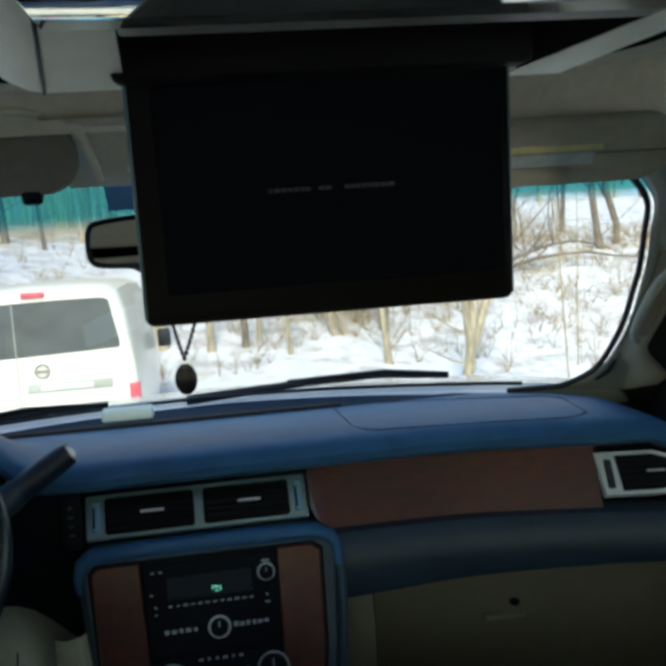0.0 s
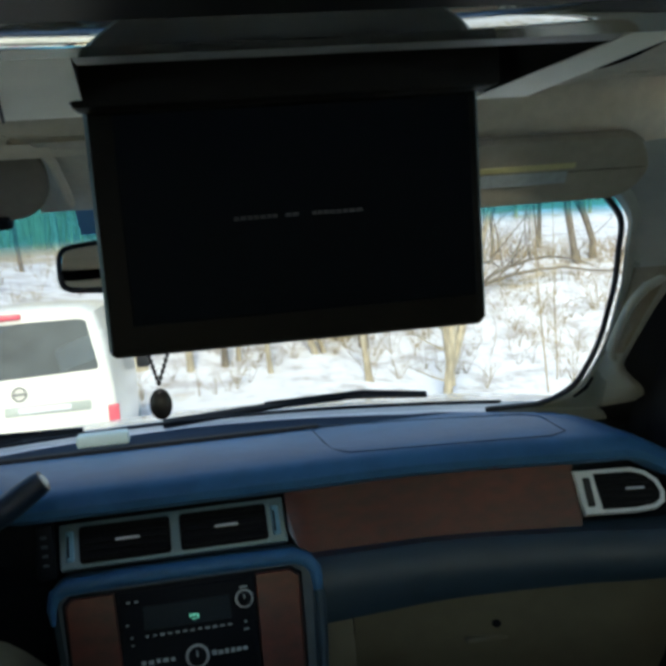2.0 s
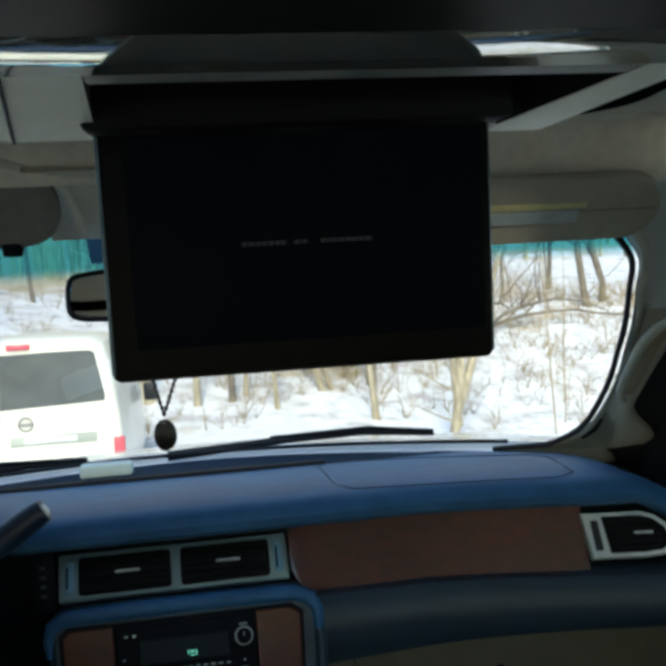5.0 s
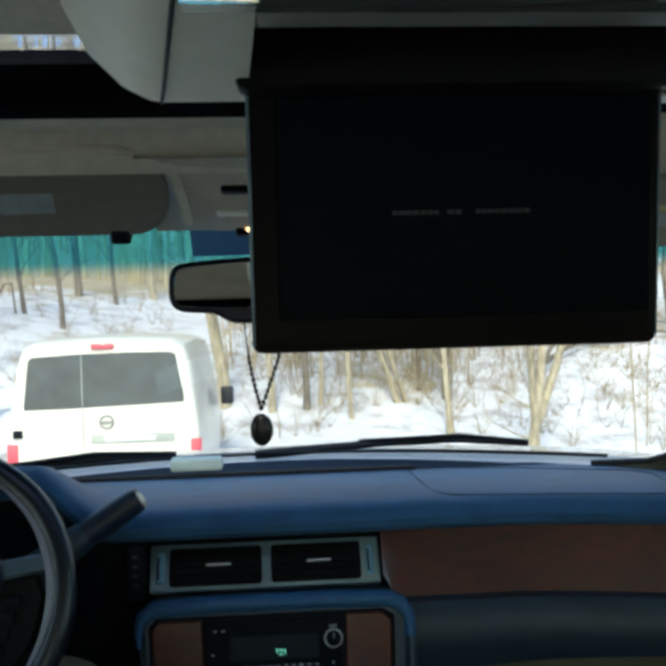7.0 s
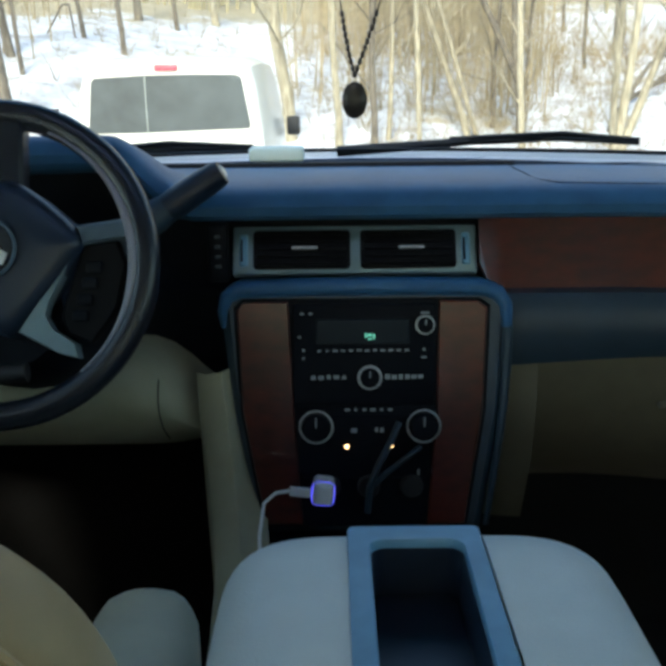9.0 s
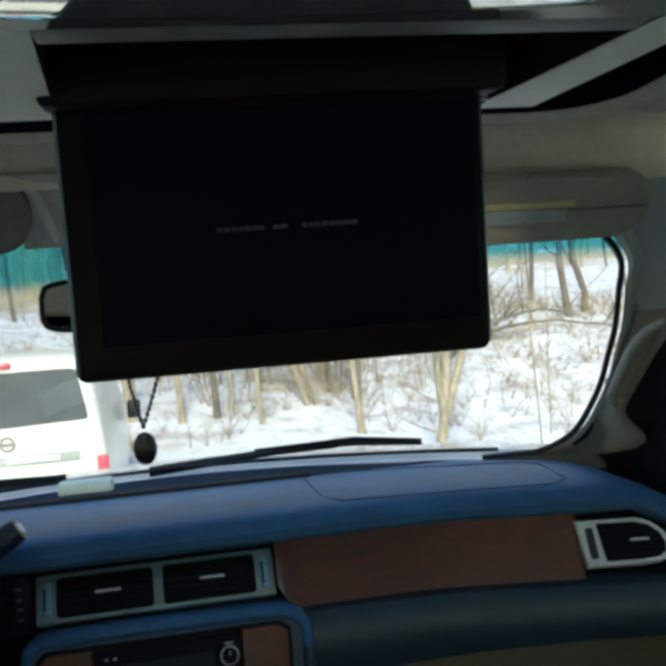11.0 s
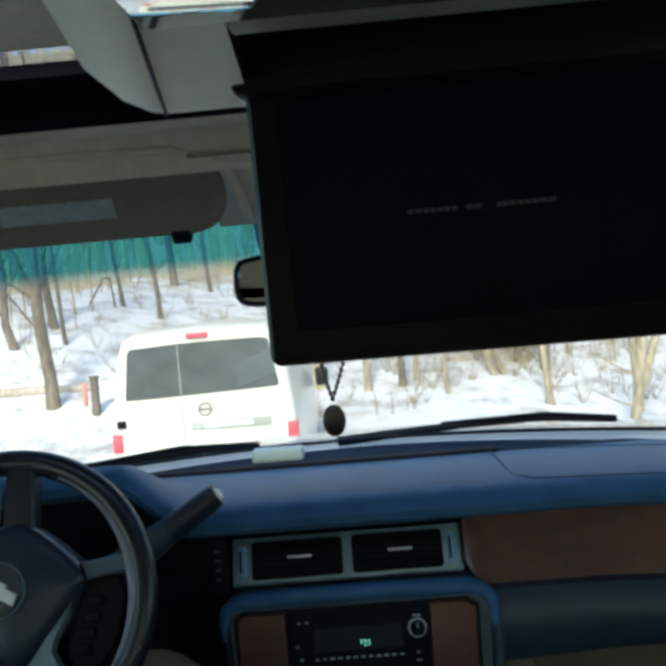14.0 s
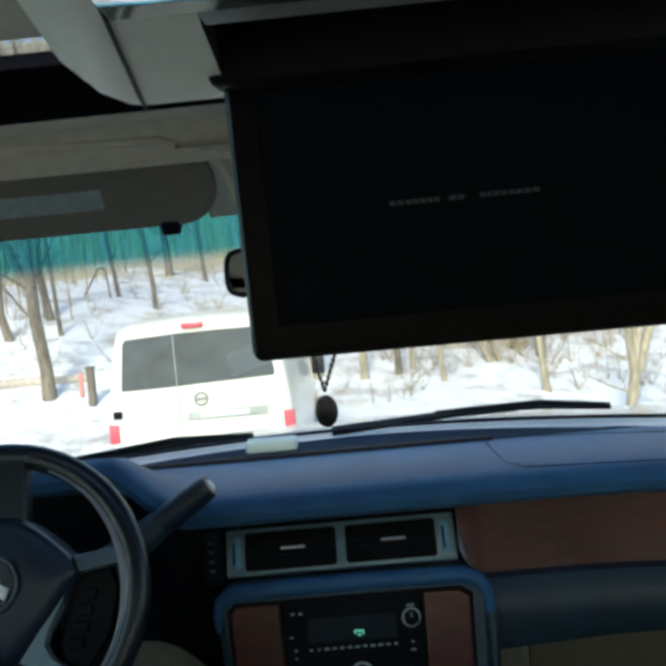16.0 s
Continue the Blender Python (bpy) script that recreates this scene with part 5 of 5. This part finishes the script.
c1_.operation = "MULTIPLY_ADD"          # open snow on the passenger's side
c1_.inputs[1].default_value = -0.17
l.new(sep.outputs["Y"], c1_.inputs[0])
l.new(sep.outputs["X"], c1_.inputs[2])
c2_ = n.new("ShaderNodeMapRange")
c2_.inputs["From Min"].default_value, c2_.inputs["From Max"].default_value = 0.0, 2.5
c2_.inputs["To Min"].default_value, c2_.inputs["To Max"].default_value = 0.0, -0.55
l.new(c1_.outputs[0], c2_.inputs["Value"])
c3_ = n.new("ShaderNodeMath")
c3_.operation = "ADD"
l.new(b8_.outputs[0], c3_.inputs[0])
l.new(c2_.outputs["Result"], c3_.inputs[1])
l.new(c3_.outputs[0], b6_.inputs[2])
thr = n.new("ShaderNodeMapRange")
thr.inputs["From Min"].default_value, thr.inputs["From Max"].default_value = 0.50, 0.66
l.new(b6_.outputs[0], thr.inputs["Value"])
lit = n.new("ShaderNodeMix")
lit.data_type = "RGBA"
lit.inputs["A"].default_value, lit.inputs["B"].default_value = (0.29, 0.24, 0.15, 1), (0.52, 0.45, 0.31, 1)
l.new(n2.outputs["Fac"], lit.inputs["Factor"])
mx = n.new("ShaderNodeMix")
mx.data_type = "RGBA"
trod = n.new("ShaderNodeMix")
trod.data_type = "RGBA"
trod.inputs["A"].default_value, trod.inputs["B"].default_value = (0.36, 0.34, 0.32, 1), (0.66, 0.665, 0.68, 1)
n4, tr2 = n.new("ShaderNodeTexNoise"), n.new("ShaderNodeMapRange")
n4.inputs["Scale"].default_value, n4.inputs["Detail"].default_value, n4.inputs["Roughness"].default_value = 1.7, 9, 0.72
tr2.inputs["From Min"].default_value, tr2.inputs["From Max"].default_value = 0.36, 0.52
l.new(geo.outputs["Position"], n4.inputs["Vector"])
l.new(n4.outputs["Fac"], tr2.inputs["Value"])
l.new(tr2.outputs["Result"], trod.inputs["Factor"])
l.new(trod.outputs["Result"], mx.inputs["A"])
l.new(thr.outputs["Result"], mx.inputs["Factor"])
l.new(lit.outputs["Result"], mx.inputs["B"])
l.new(mx.outputs["Result"], b.inputs["Base Color"])
bp = n.new("ShaderNodeBump")
bp.inputs["Strength"].default_value, bp.inputs["Distance"].default_value = 0.3, 0.12
l.new(n3.outputs["Fac"], bp.inputs["Height"])
l.new(bp.outputs["Normal"], b.inputs["Normal"])
tagged(part("ground", bm, gm), "snow with brown leaf litter showing through", "ground", kind="structure")


# ---- the white van ----
VX, VY = -1.46, 8.1
VG = -0.50
van = thing("white_van", (VX, VY + 2.1, VG), "white panel van with a dark rear window, parked in snow", "van")


def van_section(y, w, roof, tuck):
    """Half width w at the waist, roof height, seen along the van."""
    h = [(-w * 0.96, 0.30), (-w, 0.55), (-w, 0.95), (-w * 0.985, 1.15), (-w * (0.90 - tuck), roof - 0.22), (-w * (0.84 - tuck), roof - 0.07), (-w * (0.70 - tuck), roof - 0.01), (0, roof + 0.015)]
    full = h + [(-x, z) for x, z in h[-2::-1]]
    return [Vector((VX + x, y, VG + z)) for x, z in full]


bm = bmesh.new()
secs = [(VY + 0.06, 0.82, 1.84, 0.02), (VY + 0.02, 0.84, 1.86, 0.0), (VY + 0.12, 0.86, 1.89, 0.0), (VY + 1.2, 0.87, 1.92, 0.0), (VY + 2.6, 0.87, 1.90, 0.0), (VY + 3.3, 0.85, 1.70, 0.05), (VY + 3.8, 0.82, 1.15, 0.0), (VY + 4.3, 0.76, 0.95, 0.0)]
loft(bm, [van_section(*s) for s in secs[1:]], caps=False)
loft(bm, [van_section(VY + 0.02, 0.84, 1.86, 0.0), [Vector((VX + (p.x - VX) * 0.97, VY, VG + (p.z - VG) * 0.985 + 0.01)) for p in van_section(VY, 0.84, 1.86, 0.0)]])
f = bm.faces.new([bm.verts.new(Vector((VX + (p.x - VX) * 0.97, VY, VG + (p.z - VG) * 0.985 + 0.01))) for p in van_section(VY, 0.84, 1.86, 0.0)])
bmesh.ops.remove_doubles(bm, verts=bm.verts, dist=1e-4)
part("body", bm, M["vanpaint"], van, "white painted van body")
YF = Matrix.Translation((VX, VY, VG))
split = -0.19
wo = [(-0.70, 1.265), (-0.705, 1.30), (-0.66, 1.70), (-0.63, 1.735), (-0.2, 1.755), (0.2, 1.76), (0.60, 1.755), (0.645, 1.73), (0.715, 1.33), (0.70, 1.30), (0.2, 1.285), (-0.3, 1.27)]
rw = part("rear_window", plate(bmesh.new(), wo, -0.006, 0.0, YF, 0.004), M["vanglass"], van, "grey rear window glass")
bm = bmesh.new()
tube(bm, [(VX + split, VY - 0.007, VG + z) for z in (0.55, 1.0, 1.5, 1.83)], 0.0045, 6)
part("door_gap", bm, M["platepaint"], van, "joint between the two rear doors")
part("brake_lamp", slab((-0.10, -0.03, 1.792), (0.10, 0.01, 1.845), 0.012, YF), M["red"], van, "red high brake lamp")
bm = bmesh.new()
tube(bm, [(VX + 0.02 + 0.058 * math.cos(2 * math.pi * i / 28), VY - 0.008, VG + 1.14 + 0.058 * math.sin(2 * math.pi * i / 28)) for i in range(28)], 0.009, 6, closed=True)
part("badge", bm, M["satin"], van, "round silver badge")
part("badge_bar", slab((-0.048, -0.018, 1.129), (0.088, -0.008, 1.151), 0.003, YF), M["satin"], van)
pl = part("number_plate_panel", slab((-0.12, -0.014, 0.95), (0.62, 0.004, 1.03), 0.006, YF), M["platepaint"], van, "grey plate panel")
part("plate_bar", slab((0.0, -0.018, 0.965), (0.45, -0.012, 1.012), 0.003, YF), M["bright"], pl, "plain pale bar")
part("door_handle", slab((-0.80, -0.03, 1.02), (-0.72, 0.0, 1.09), 0.008, YF), M["dark"], van, "black door latch")
for s in (-1, 1):
    part("tail_lamp", slab((s * 0.81 - 0.05, -0.012, 0.79), (s * 0.81 + 0.05, 0.05, 0.97), 0.015, YF), M["red"], van, "red tail lamp")
    wm = slab((s * 0.96 - 0.08, 2.95, 1.02), (s * 0.96 + 0.08, 3.05, 1.24), 0.03, YF)
    part("side_mirror", wm, M["rubber"], van, "dark side mirror")
part("bumper", slab((-0.84, -0.06, 0.42), (0.84, 0.10, 0.72), 0.04, YF, 3), M["vanpaint"], van, "white rear bumper")
for sx in (-0.74, 0.74):
    for sy in (0.75, 3.55):
        t = part("wheel", disc(bmesh.new(), (VX + sx - 0.09, VY + sy, VG + 0.31), (1, 0, 0), 0.31, 0.18, 28, 0.03), M["rubber"], van, "black tyre")
        part("rim", disc(bmesh.new(), (VX + sx + (0.088 if sx > 0 else -0.098), VY + sy, VG + 0.31), (1, 0, 0), 0.20, 0.01, 20, 0.003), M["silver"], t)


# ---- bare trees ----
def grow(bm, rnd, p, d, length, r, depth, sides=6):
    """A tapered limb with smaller ones on it."""
    pts, rs = [p.copy()], [r]
    seg = 5 if depth else 4
    for i in range(seg):
        d = (d + Vector((rnd.uniform(-1, 1), rnd.uniform(-1, 1), rnd.uniform(-0.5, 0.7))) * (0.05 if depth == 0 else 0.16)).normalized()
        p = p + d * length / seg
        pts.append(p.copy())
        rs.append(r * (1 - 0.72 * (i + 1) / seg))
    tube(bm, pts, rs, sides if depth < 2 else 4, caps=False)
    if depth >= 3 or r < 0.008:
        return
    kids = (9, 5, 3)[depth]
    for k in range(kids):
        q = rnd.uniform(0.28 if depth == 0 else 0.2, 0.98)
        i = min(seg - 1, int(q * seg))
        base = pts[i].lerp(pts[i + 1], q * seg - i)
        side = Vector((rnd.uniform(-1, 1), rnd.uniform(-1, 1), rnd.uniform(0.1, 1.2))).normalized()
        nd = (d * 0.55 + side).normalized()
        grow(bm, rnd, base, nd, length * rnd.uniform(0.28, 0.48) * (1.1 - 0.5 * q), rs[i] * rnd.uniform(0.32, 0.55), depth + 1, 5)


def tree(x, y, h, r, lean=(0.0, 0.0), seed=1, mt="bark", label="bare tree with a slim grey-brown trunk rising from the snow", forks=()):
    rnd = random.Random(seed)
    z = ground_z(x, y) - 0.1
    th = thing("bare_tree", (x, y, z), label, "tree", group="trees at the roadside")
    bm = bmesh.new()
    d = Vector((lean[0], lean[1], 1)).normalized()
    pts = [Vector((x, y, z)) + d * h * q + Vector((rnd.uniform(-1, 1), rnd.uniform(-1, 1), 0)) * r * 0.9 * (1 if q else 0) for q in (0, 0.06, 0.16, 0.3, 0.45, 0.6, 0.8, 1.0)]
    tube(bm, pts, [r * 1.3, r * 1.05, r, r * 0.92, r * 0.8, r * 0.66, r * 0.42, r * 0.12], 10)
    part("trunk", bm, M[mt], th)
    bm = bmesh.new()
    for q, az, tilt, ln, rr in forks:
        base = pts[0].lerp(pts[-1], q)
        nd = Vector((math.cos(radians(az)) * tilt, math.sin(radians(az)) * tilt, 1)).normalized()
        grow(bm, rnd, base, nd, ln, rr, 1)
    for k in range(18):
        q = rnd.uniform(0.10, 0.95)
        base = pts[0] + d * h * q
        az = rnd.uniform(0, 6.28)
        nd = Vector((math.cos(az), math.sin(az), rnd.uniform(0.3, 1.3))).normalized()
        grow(bm, rnd, base, nd, h * rnd.uniform(0.10, 0.22) * (1.15 - 0.6 * q), r * rnd.uniform(0.16, 0.34) * (1.1 - 0.7 * q), 1)
    part("limbs", bm, M[mt], th)
    return th


PALE = "bare tree with a pale sunlit trunk rising from the snow"
THICK = "bare tree with a thick pale trunk beside the van"
LEAN = "bare tree leaning steeply over the snow"
FORK = "bare tree whose pale trunk forks low above the snow"
for x, y, h, r, lean, seed, mt, lab, forks in (
    (-4.93, 13.95, 9.0, 0.125, (-0.07, 0.0), 1, "bark", "bare tree whose grey trunk forks above the snow bank", ((0.20, 175, 0.42, 4.6, 0.085),)),
    (-6.38, 16.3, 9.5, 0.095, (-0.12, 0.0), 2, "bark", None, ()),
    (-5.53, 16.6, 8.0, 0.050, (-0.06, 0.0), 3, "bark", None, ()),
    (-6.05, 17.6, 10.0, 0.095, (-0.09, 0.0), 4, "bark", None, ()),
    (-4.28, 19.2, 9.0, 0.066, (-0.10, 0.0), 5, "bark", None, ()),
    (-5.43, 20.6, 9.0, 0.060, (-0.10, 0.0), 6, "bark", None, ()),
    (-5.49, 26.8, 11.0, 0.130, (-0.06, 0.0), 7, "bark", None, ()),
    (-4.30, 26.2, 10.0, 0.075, (-0.05, 0.0), 8, "bark", None, ()),
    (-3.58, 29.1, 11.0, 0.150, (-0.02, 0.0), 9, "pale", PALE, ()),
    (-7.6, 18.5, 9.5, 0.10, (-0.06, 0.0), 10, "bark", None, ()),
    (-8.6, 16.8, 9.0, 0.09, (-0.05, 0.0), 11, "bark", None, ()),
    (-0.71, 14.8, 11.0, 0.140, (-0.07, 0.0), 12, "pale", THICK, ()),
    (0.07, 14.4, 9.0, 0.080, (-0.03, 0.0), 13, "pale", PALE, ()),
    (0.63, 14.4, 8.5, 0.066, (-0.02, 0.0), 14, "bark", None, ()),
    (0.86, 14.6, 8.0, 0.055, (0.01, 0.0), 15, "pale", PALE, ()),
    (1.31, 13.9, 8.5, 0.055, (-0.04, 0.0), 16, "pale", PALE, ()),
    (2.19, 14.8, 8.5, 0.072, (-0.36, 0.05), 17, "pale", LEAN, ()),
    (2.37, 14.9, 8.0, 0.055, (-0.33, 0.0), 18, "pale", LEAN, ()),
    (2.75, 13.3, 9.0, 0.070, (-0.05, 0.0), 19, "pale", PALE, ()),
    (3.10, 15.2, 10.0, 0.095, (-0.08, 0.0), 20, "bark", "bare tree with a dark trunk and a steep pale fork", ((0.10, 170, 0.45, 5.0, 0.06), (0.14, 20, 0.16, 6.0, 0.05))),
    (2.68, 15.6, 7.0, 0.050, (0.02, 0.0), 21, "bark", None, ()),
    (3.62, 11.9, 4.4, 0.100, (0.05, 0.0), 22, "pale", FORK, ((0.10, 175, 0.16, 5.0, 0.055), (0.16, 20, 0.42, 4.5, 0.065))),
    (4.75, 15.8, 8.0, 0.060, (0.02, 0.0), 23, "bark", None, ()),
    (5.36, 12.6, 4.0, 0.016, (-0.03, 0.0), 24, "twig", "thin sapling standing in open snow", ()),
    (5.75, 13.2, 3.6, 0.013, (0.05, 0.0), 25, "twig", "thin sapling standing in open snow", ()),
    (9.52, 20.2, 9.0, 0.105, (-0.06, 0.0), 26, "bark", None, ()),
    (10.1, 20.6, 9.0, 0.100, (-0.09, 0.0), 27, "bark", None, ()),
    (8.2, 22.5, 8.0, 0.06, (0.06, 0.0), 28, "bark", None, ()),
    (6.6, 21.5, 8.5, 0.06, (0.0, 0.0), 29, "bark", None, ()),
    (5.4, 20.0, 8.5, 0.05, (-0.02, 0.0), 30, "bark", None, ()),
    (3.7, 18.0, 8.0, 0.05, (0.04, 0.0), 33, "bark", None, ()),
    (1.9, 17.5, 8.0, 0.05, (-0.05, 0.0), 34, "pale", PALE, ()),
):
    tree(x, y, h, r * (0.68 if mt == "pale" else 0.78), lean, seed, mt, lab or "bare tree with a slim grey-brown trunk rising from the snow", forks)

# timber post, fallen log and a small timber frame behind the van
gp = thing("gate_post", (-4.17, 13.7, ground_z(-4.17, 13.7)), "weathered timber gate post with a red marker", "post")
gz = ground_z(-4.17, 13.7)
part("post", slab((-4.225, 13.64, gz - 0.1), (-4.115, 13.76, gz + 0.55), 0.015), M["post"], gp)
part("cap", slab((-4.24, 13.62, gz + 0.55), (-4.10, 13.78, gz + 0.59), 0.012), M["post"], gp)
part("marker", slab((-4.33, 13.60, gz + 0.12), (-4.27, 13.64, gz + 0.50), 0.006), M["redpaint"], gp, "faded red marker board")
lg = thing("fallen_log", (-5.3, 14.5, ground_z(-5.3, 14.5)), "snow-dusted fallen log lying on the bank", "log")
bm = bmesh.new()
tube(bm, [(-7.6, 14.2, ground_z(-7.6, 14.2) + 0.05), (-6.0, 14.35, ground_z(-6, 14.35) + 0.06), (-4.45, 14.6, ground_z(-4.45, 14.6) + 0.05)], [0.075, 0.085, 0.07], 12)
part("trunk", bm, M["logwood"], lg)
fr = thing("timber_frame", (-5.75, 20.1, ground_z(-5.75, 20.1)), "small weathered timber frame standing in the snow", "timber frame")
g0 = ground_z(-5.75, 20.1)
for a, b2 in (((-6.15, 20.1, g0 - 0.05), (-5.72, 20.1, g0 + 0.62)), ((-5.72, 20.1, g0 + 0.62), (-5.55, 20.1, g0 + 0.62)), ((-5.57, 20.1, g0 + 0.62), (-5.50, 20.1, g0 - 0.05))):
    bm = bmesh.new()
    tube(bm, [a, b2], 0.024, 8)
    part("rail", bm, M["post"], fr)

# woods on the hill: too many to count
def woods(name, count, x0, x1, y0, y1, hmin, hmax, rmin, rmax, mt, seed, label, sides=5):
    rnd = random.Random(seed)
    bm = bmesh.new()
    for _ in range(count):
        y = y0 + (y1 - y0) * rnd.random() ** 1.2
        x = rnd.uniform(x0, x1) * (0.45 + 0.55 * y / y1)
        if x > 0.17 * y + 1.0 and rnd.random() < 0.8:
            continue
        z = ground_z(x, y) - 0.2
        h, r = rnd.uniform(hmin, hmax), rnd.uniform(rmin, rmax)
        lx, lyy = rnd.gauss(0, 0.05), rnd.gauss(0, 0.05)
        tube(bm, [(x, y, z), (x + lx * h * 0.5 + rnd.gauss(0, 0.05), y + lyy * h * 0.5, z + h * 0.5), (x + lx * h, y + lyy * h, z + h)], [r, r * 0.72, r * 0.15], sides, caps=False)
        for k in range(rnd.randint(2, 5)):
            q = rnd.uniform(0.3, 0.9)
            a = Vector((x + lx * h * q, y + lyy * h * q, z + h * q))
            az = rnd.uniform(0, 6.28)
            ln = h * rnd.uniform(0.08, 0.2)
            tube(bm, [a, a + Vector((math.cos(az) * 0.5, math.sin(az) * 0.5, 0.5)) * ln, a + Vector((math.cos(az) * 0.8, math.sin(az) * 0.8, 1.15)) * ln], [r * 0.3, r * 0.2, r * 0.06], 3, caps=False)
    return tagged(part(name, bm, M[mt]), label, "woods", kind="stuff")


woods("near_woods", 90, 1, 34, 21, 40, 6, 12, 0.03, 0.08, "bark", 3, "slim bare trunks at the foot of the hill")
woods("hill_woods", 2000, -60, 60, 36, 110, 6, 15, 0.03, 0.12, "farwood", 5, "dense bare winter woods climbing the hill", 4)
woods("ridge_woods", 700, -130, 130, 90, 160, 10, 18, 0.10, 0.25, "farwood", 8, "bare winter woods along the ridge", 4)


woods("thicket", 300, -1.0, 6.5, 15.6, 32, 2.0, 6.0, 0.008, 0.024, "twig", 14, "thicket of thin pale saplings", 4)
woods("left_thicket", 110, -18, -7.5, 17, 34, 2.5, 7.0, 0.012, 0.03, "twig", 15, "thin bare saplings up the bank", 4)


# brush and twigs poking through the snow
def brush(name, count, area, hmin, hmax, seed, mt, label):
    rnd = random.Random(seed)
    bm = bmesh.new()
    for _ in range(count):
        x, y = rnd.uniform(area[0], area[1]), rnd.uniform(area[2], area[3])
        z = ground_z(x, y)
        for k in range(rnd.randint(3, 7)):
            h = rnd.uniform(hmin, hmax)
            az, t = rnd.uniform(0, 6.28), rnd.uniform(0.1, 0.9)
            v = Vector((math.cos(az) * t, math.sin(az) * t, 1)).normalized()
            a = Vector((x, y, z - 0.03))
            m1 = a + v * h * 0.5 + Vector((rnd.gauss(0, 0.05), rnd.gauss(0, 0.05), 0)) * h
            e = m1 + (v + Vector((rnd.gauss(0, 0.4), rnd.gauss(0, 0.4), rnd.gauss(-0.1, 0.3)))) * h * 0.5
            tube(bm, [a, m1, e], [0.005, 0.0038, 0.0016], 3, caps=False)
            e2 = m1 + (v + Vector((rnd.gauss(0, 0.7), rnd.gauss(0, 0.7), rnd.gauss(-0.1, 0.3)))) * h * 0.35
            tube(bm, [m1, e2], [0.004, 0.0015], 3, caps=False)
    return tagged(part(name, bm, M[mt]), label, "brush", kind="stuff")


brush("undergrowth", 640, (-1.0, 11, 12.8, 30), 0.15, 0.8, 31, "twig", "bare twigs and brush in the snow")
brush("bank_brush", 160, (-14, -2.2, 15, 30), 0.2, 0.9, 32, "twig", "bare twigs and brush in the snow")
brush("tangle", 190, (0.2, 5.0, 14.5, 26), 1.0, 3.2, 41, "twig", "tangle of long thin bare branches")
brush("slope_twigs", 330, (2.0, 14, 14.5, 24), 0.10, 0.38, 52, "twig", "short bare twigs and dead stalks in the snow")
brush("leaf_band", 150, (4.5, 12, 18.5, 22), 0.15, 0.6, 57, "litter", "dead brown stalks along the litter bank")


# long fallen branches arching over the litter bank
def fallen_branch(x, y, az, length, rise, seed):
    rnd = random.Random(seed)
    z = ground_z(x, y)
    th = thing("fallen_branch", (x, y, z), "long bare branch fallen in an arch over the snow", "branch", group="fallen branches")
    d = Vector((math.cos(radians(az)), math.sin(radians(az)), 0))
    pts = []
    for i in range(9):
        q = i / 8
        p = Vector((x, y, 0)) + d * length * q + Vector((rnd.gauss(0, 0.05), rnd.gauss(0, 0.05), 0))
        pts.append(Vector((p.x, p.y, ground_z(p.x, p.y) + 0.02 + rise * math.sin(math.pi * q) ** 0.8)))
    bm = bmesh.new()
    tube(bm, pts, [0.05 - 0.005 * i for i in range(9)], 7)
    part("stem", bm, M["bark"], th)
    bm = bmesh.new()
    for k in range(7):
        i = rnd.randint(1, 7)
        nd = (d * rnd.uniform(0.2, 0.8) + Vector((rnd.gauss(0, 0.5), rnd.gauss(0, 0.5), rnd.uniform(0.2, 0.9)))).normalized()
        grow(bm, rnd, pts[i].copy(), nd, rnd.uniform(0.8, 2.0), 0.018, 1)
    part("limbs", bm, M["bark"], th)
    return th


for x, y, az, length, rise, seed in ((5.6, 17.6, 25, 4.6, 0.55, 61), (6.4, 18.8, -12, 4.0, 0.35, 62), (5.0, 16.4, 48, 3.4, 0.8, 63)):
    fallen_branch(x, y, az, length, rise, seed)
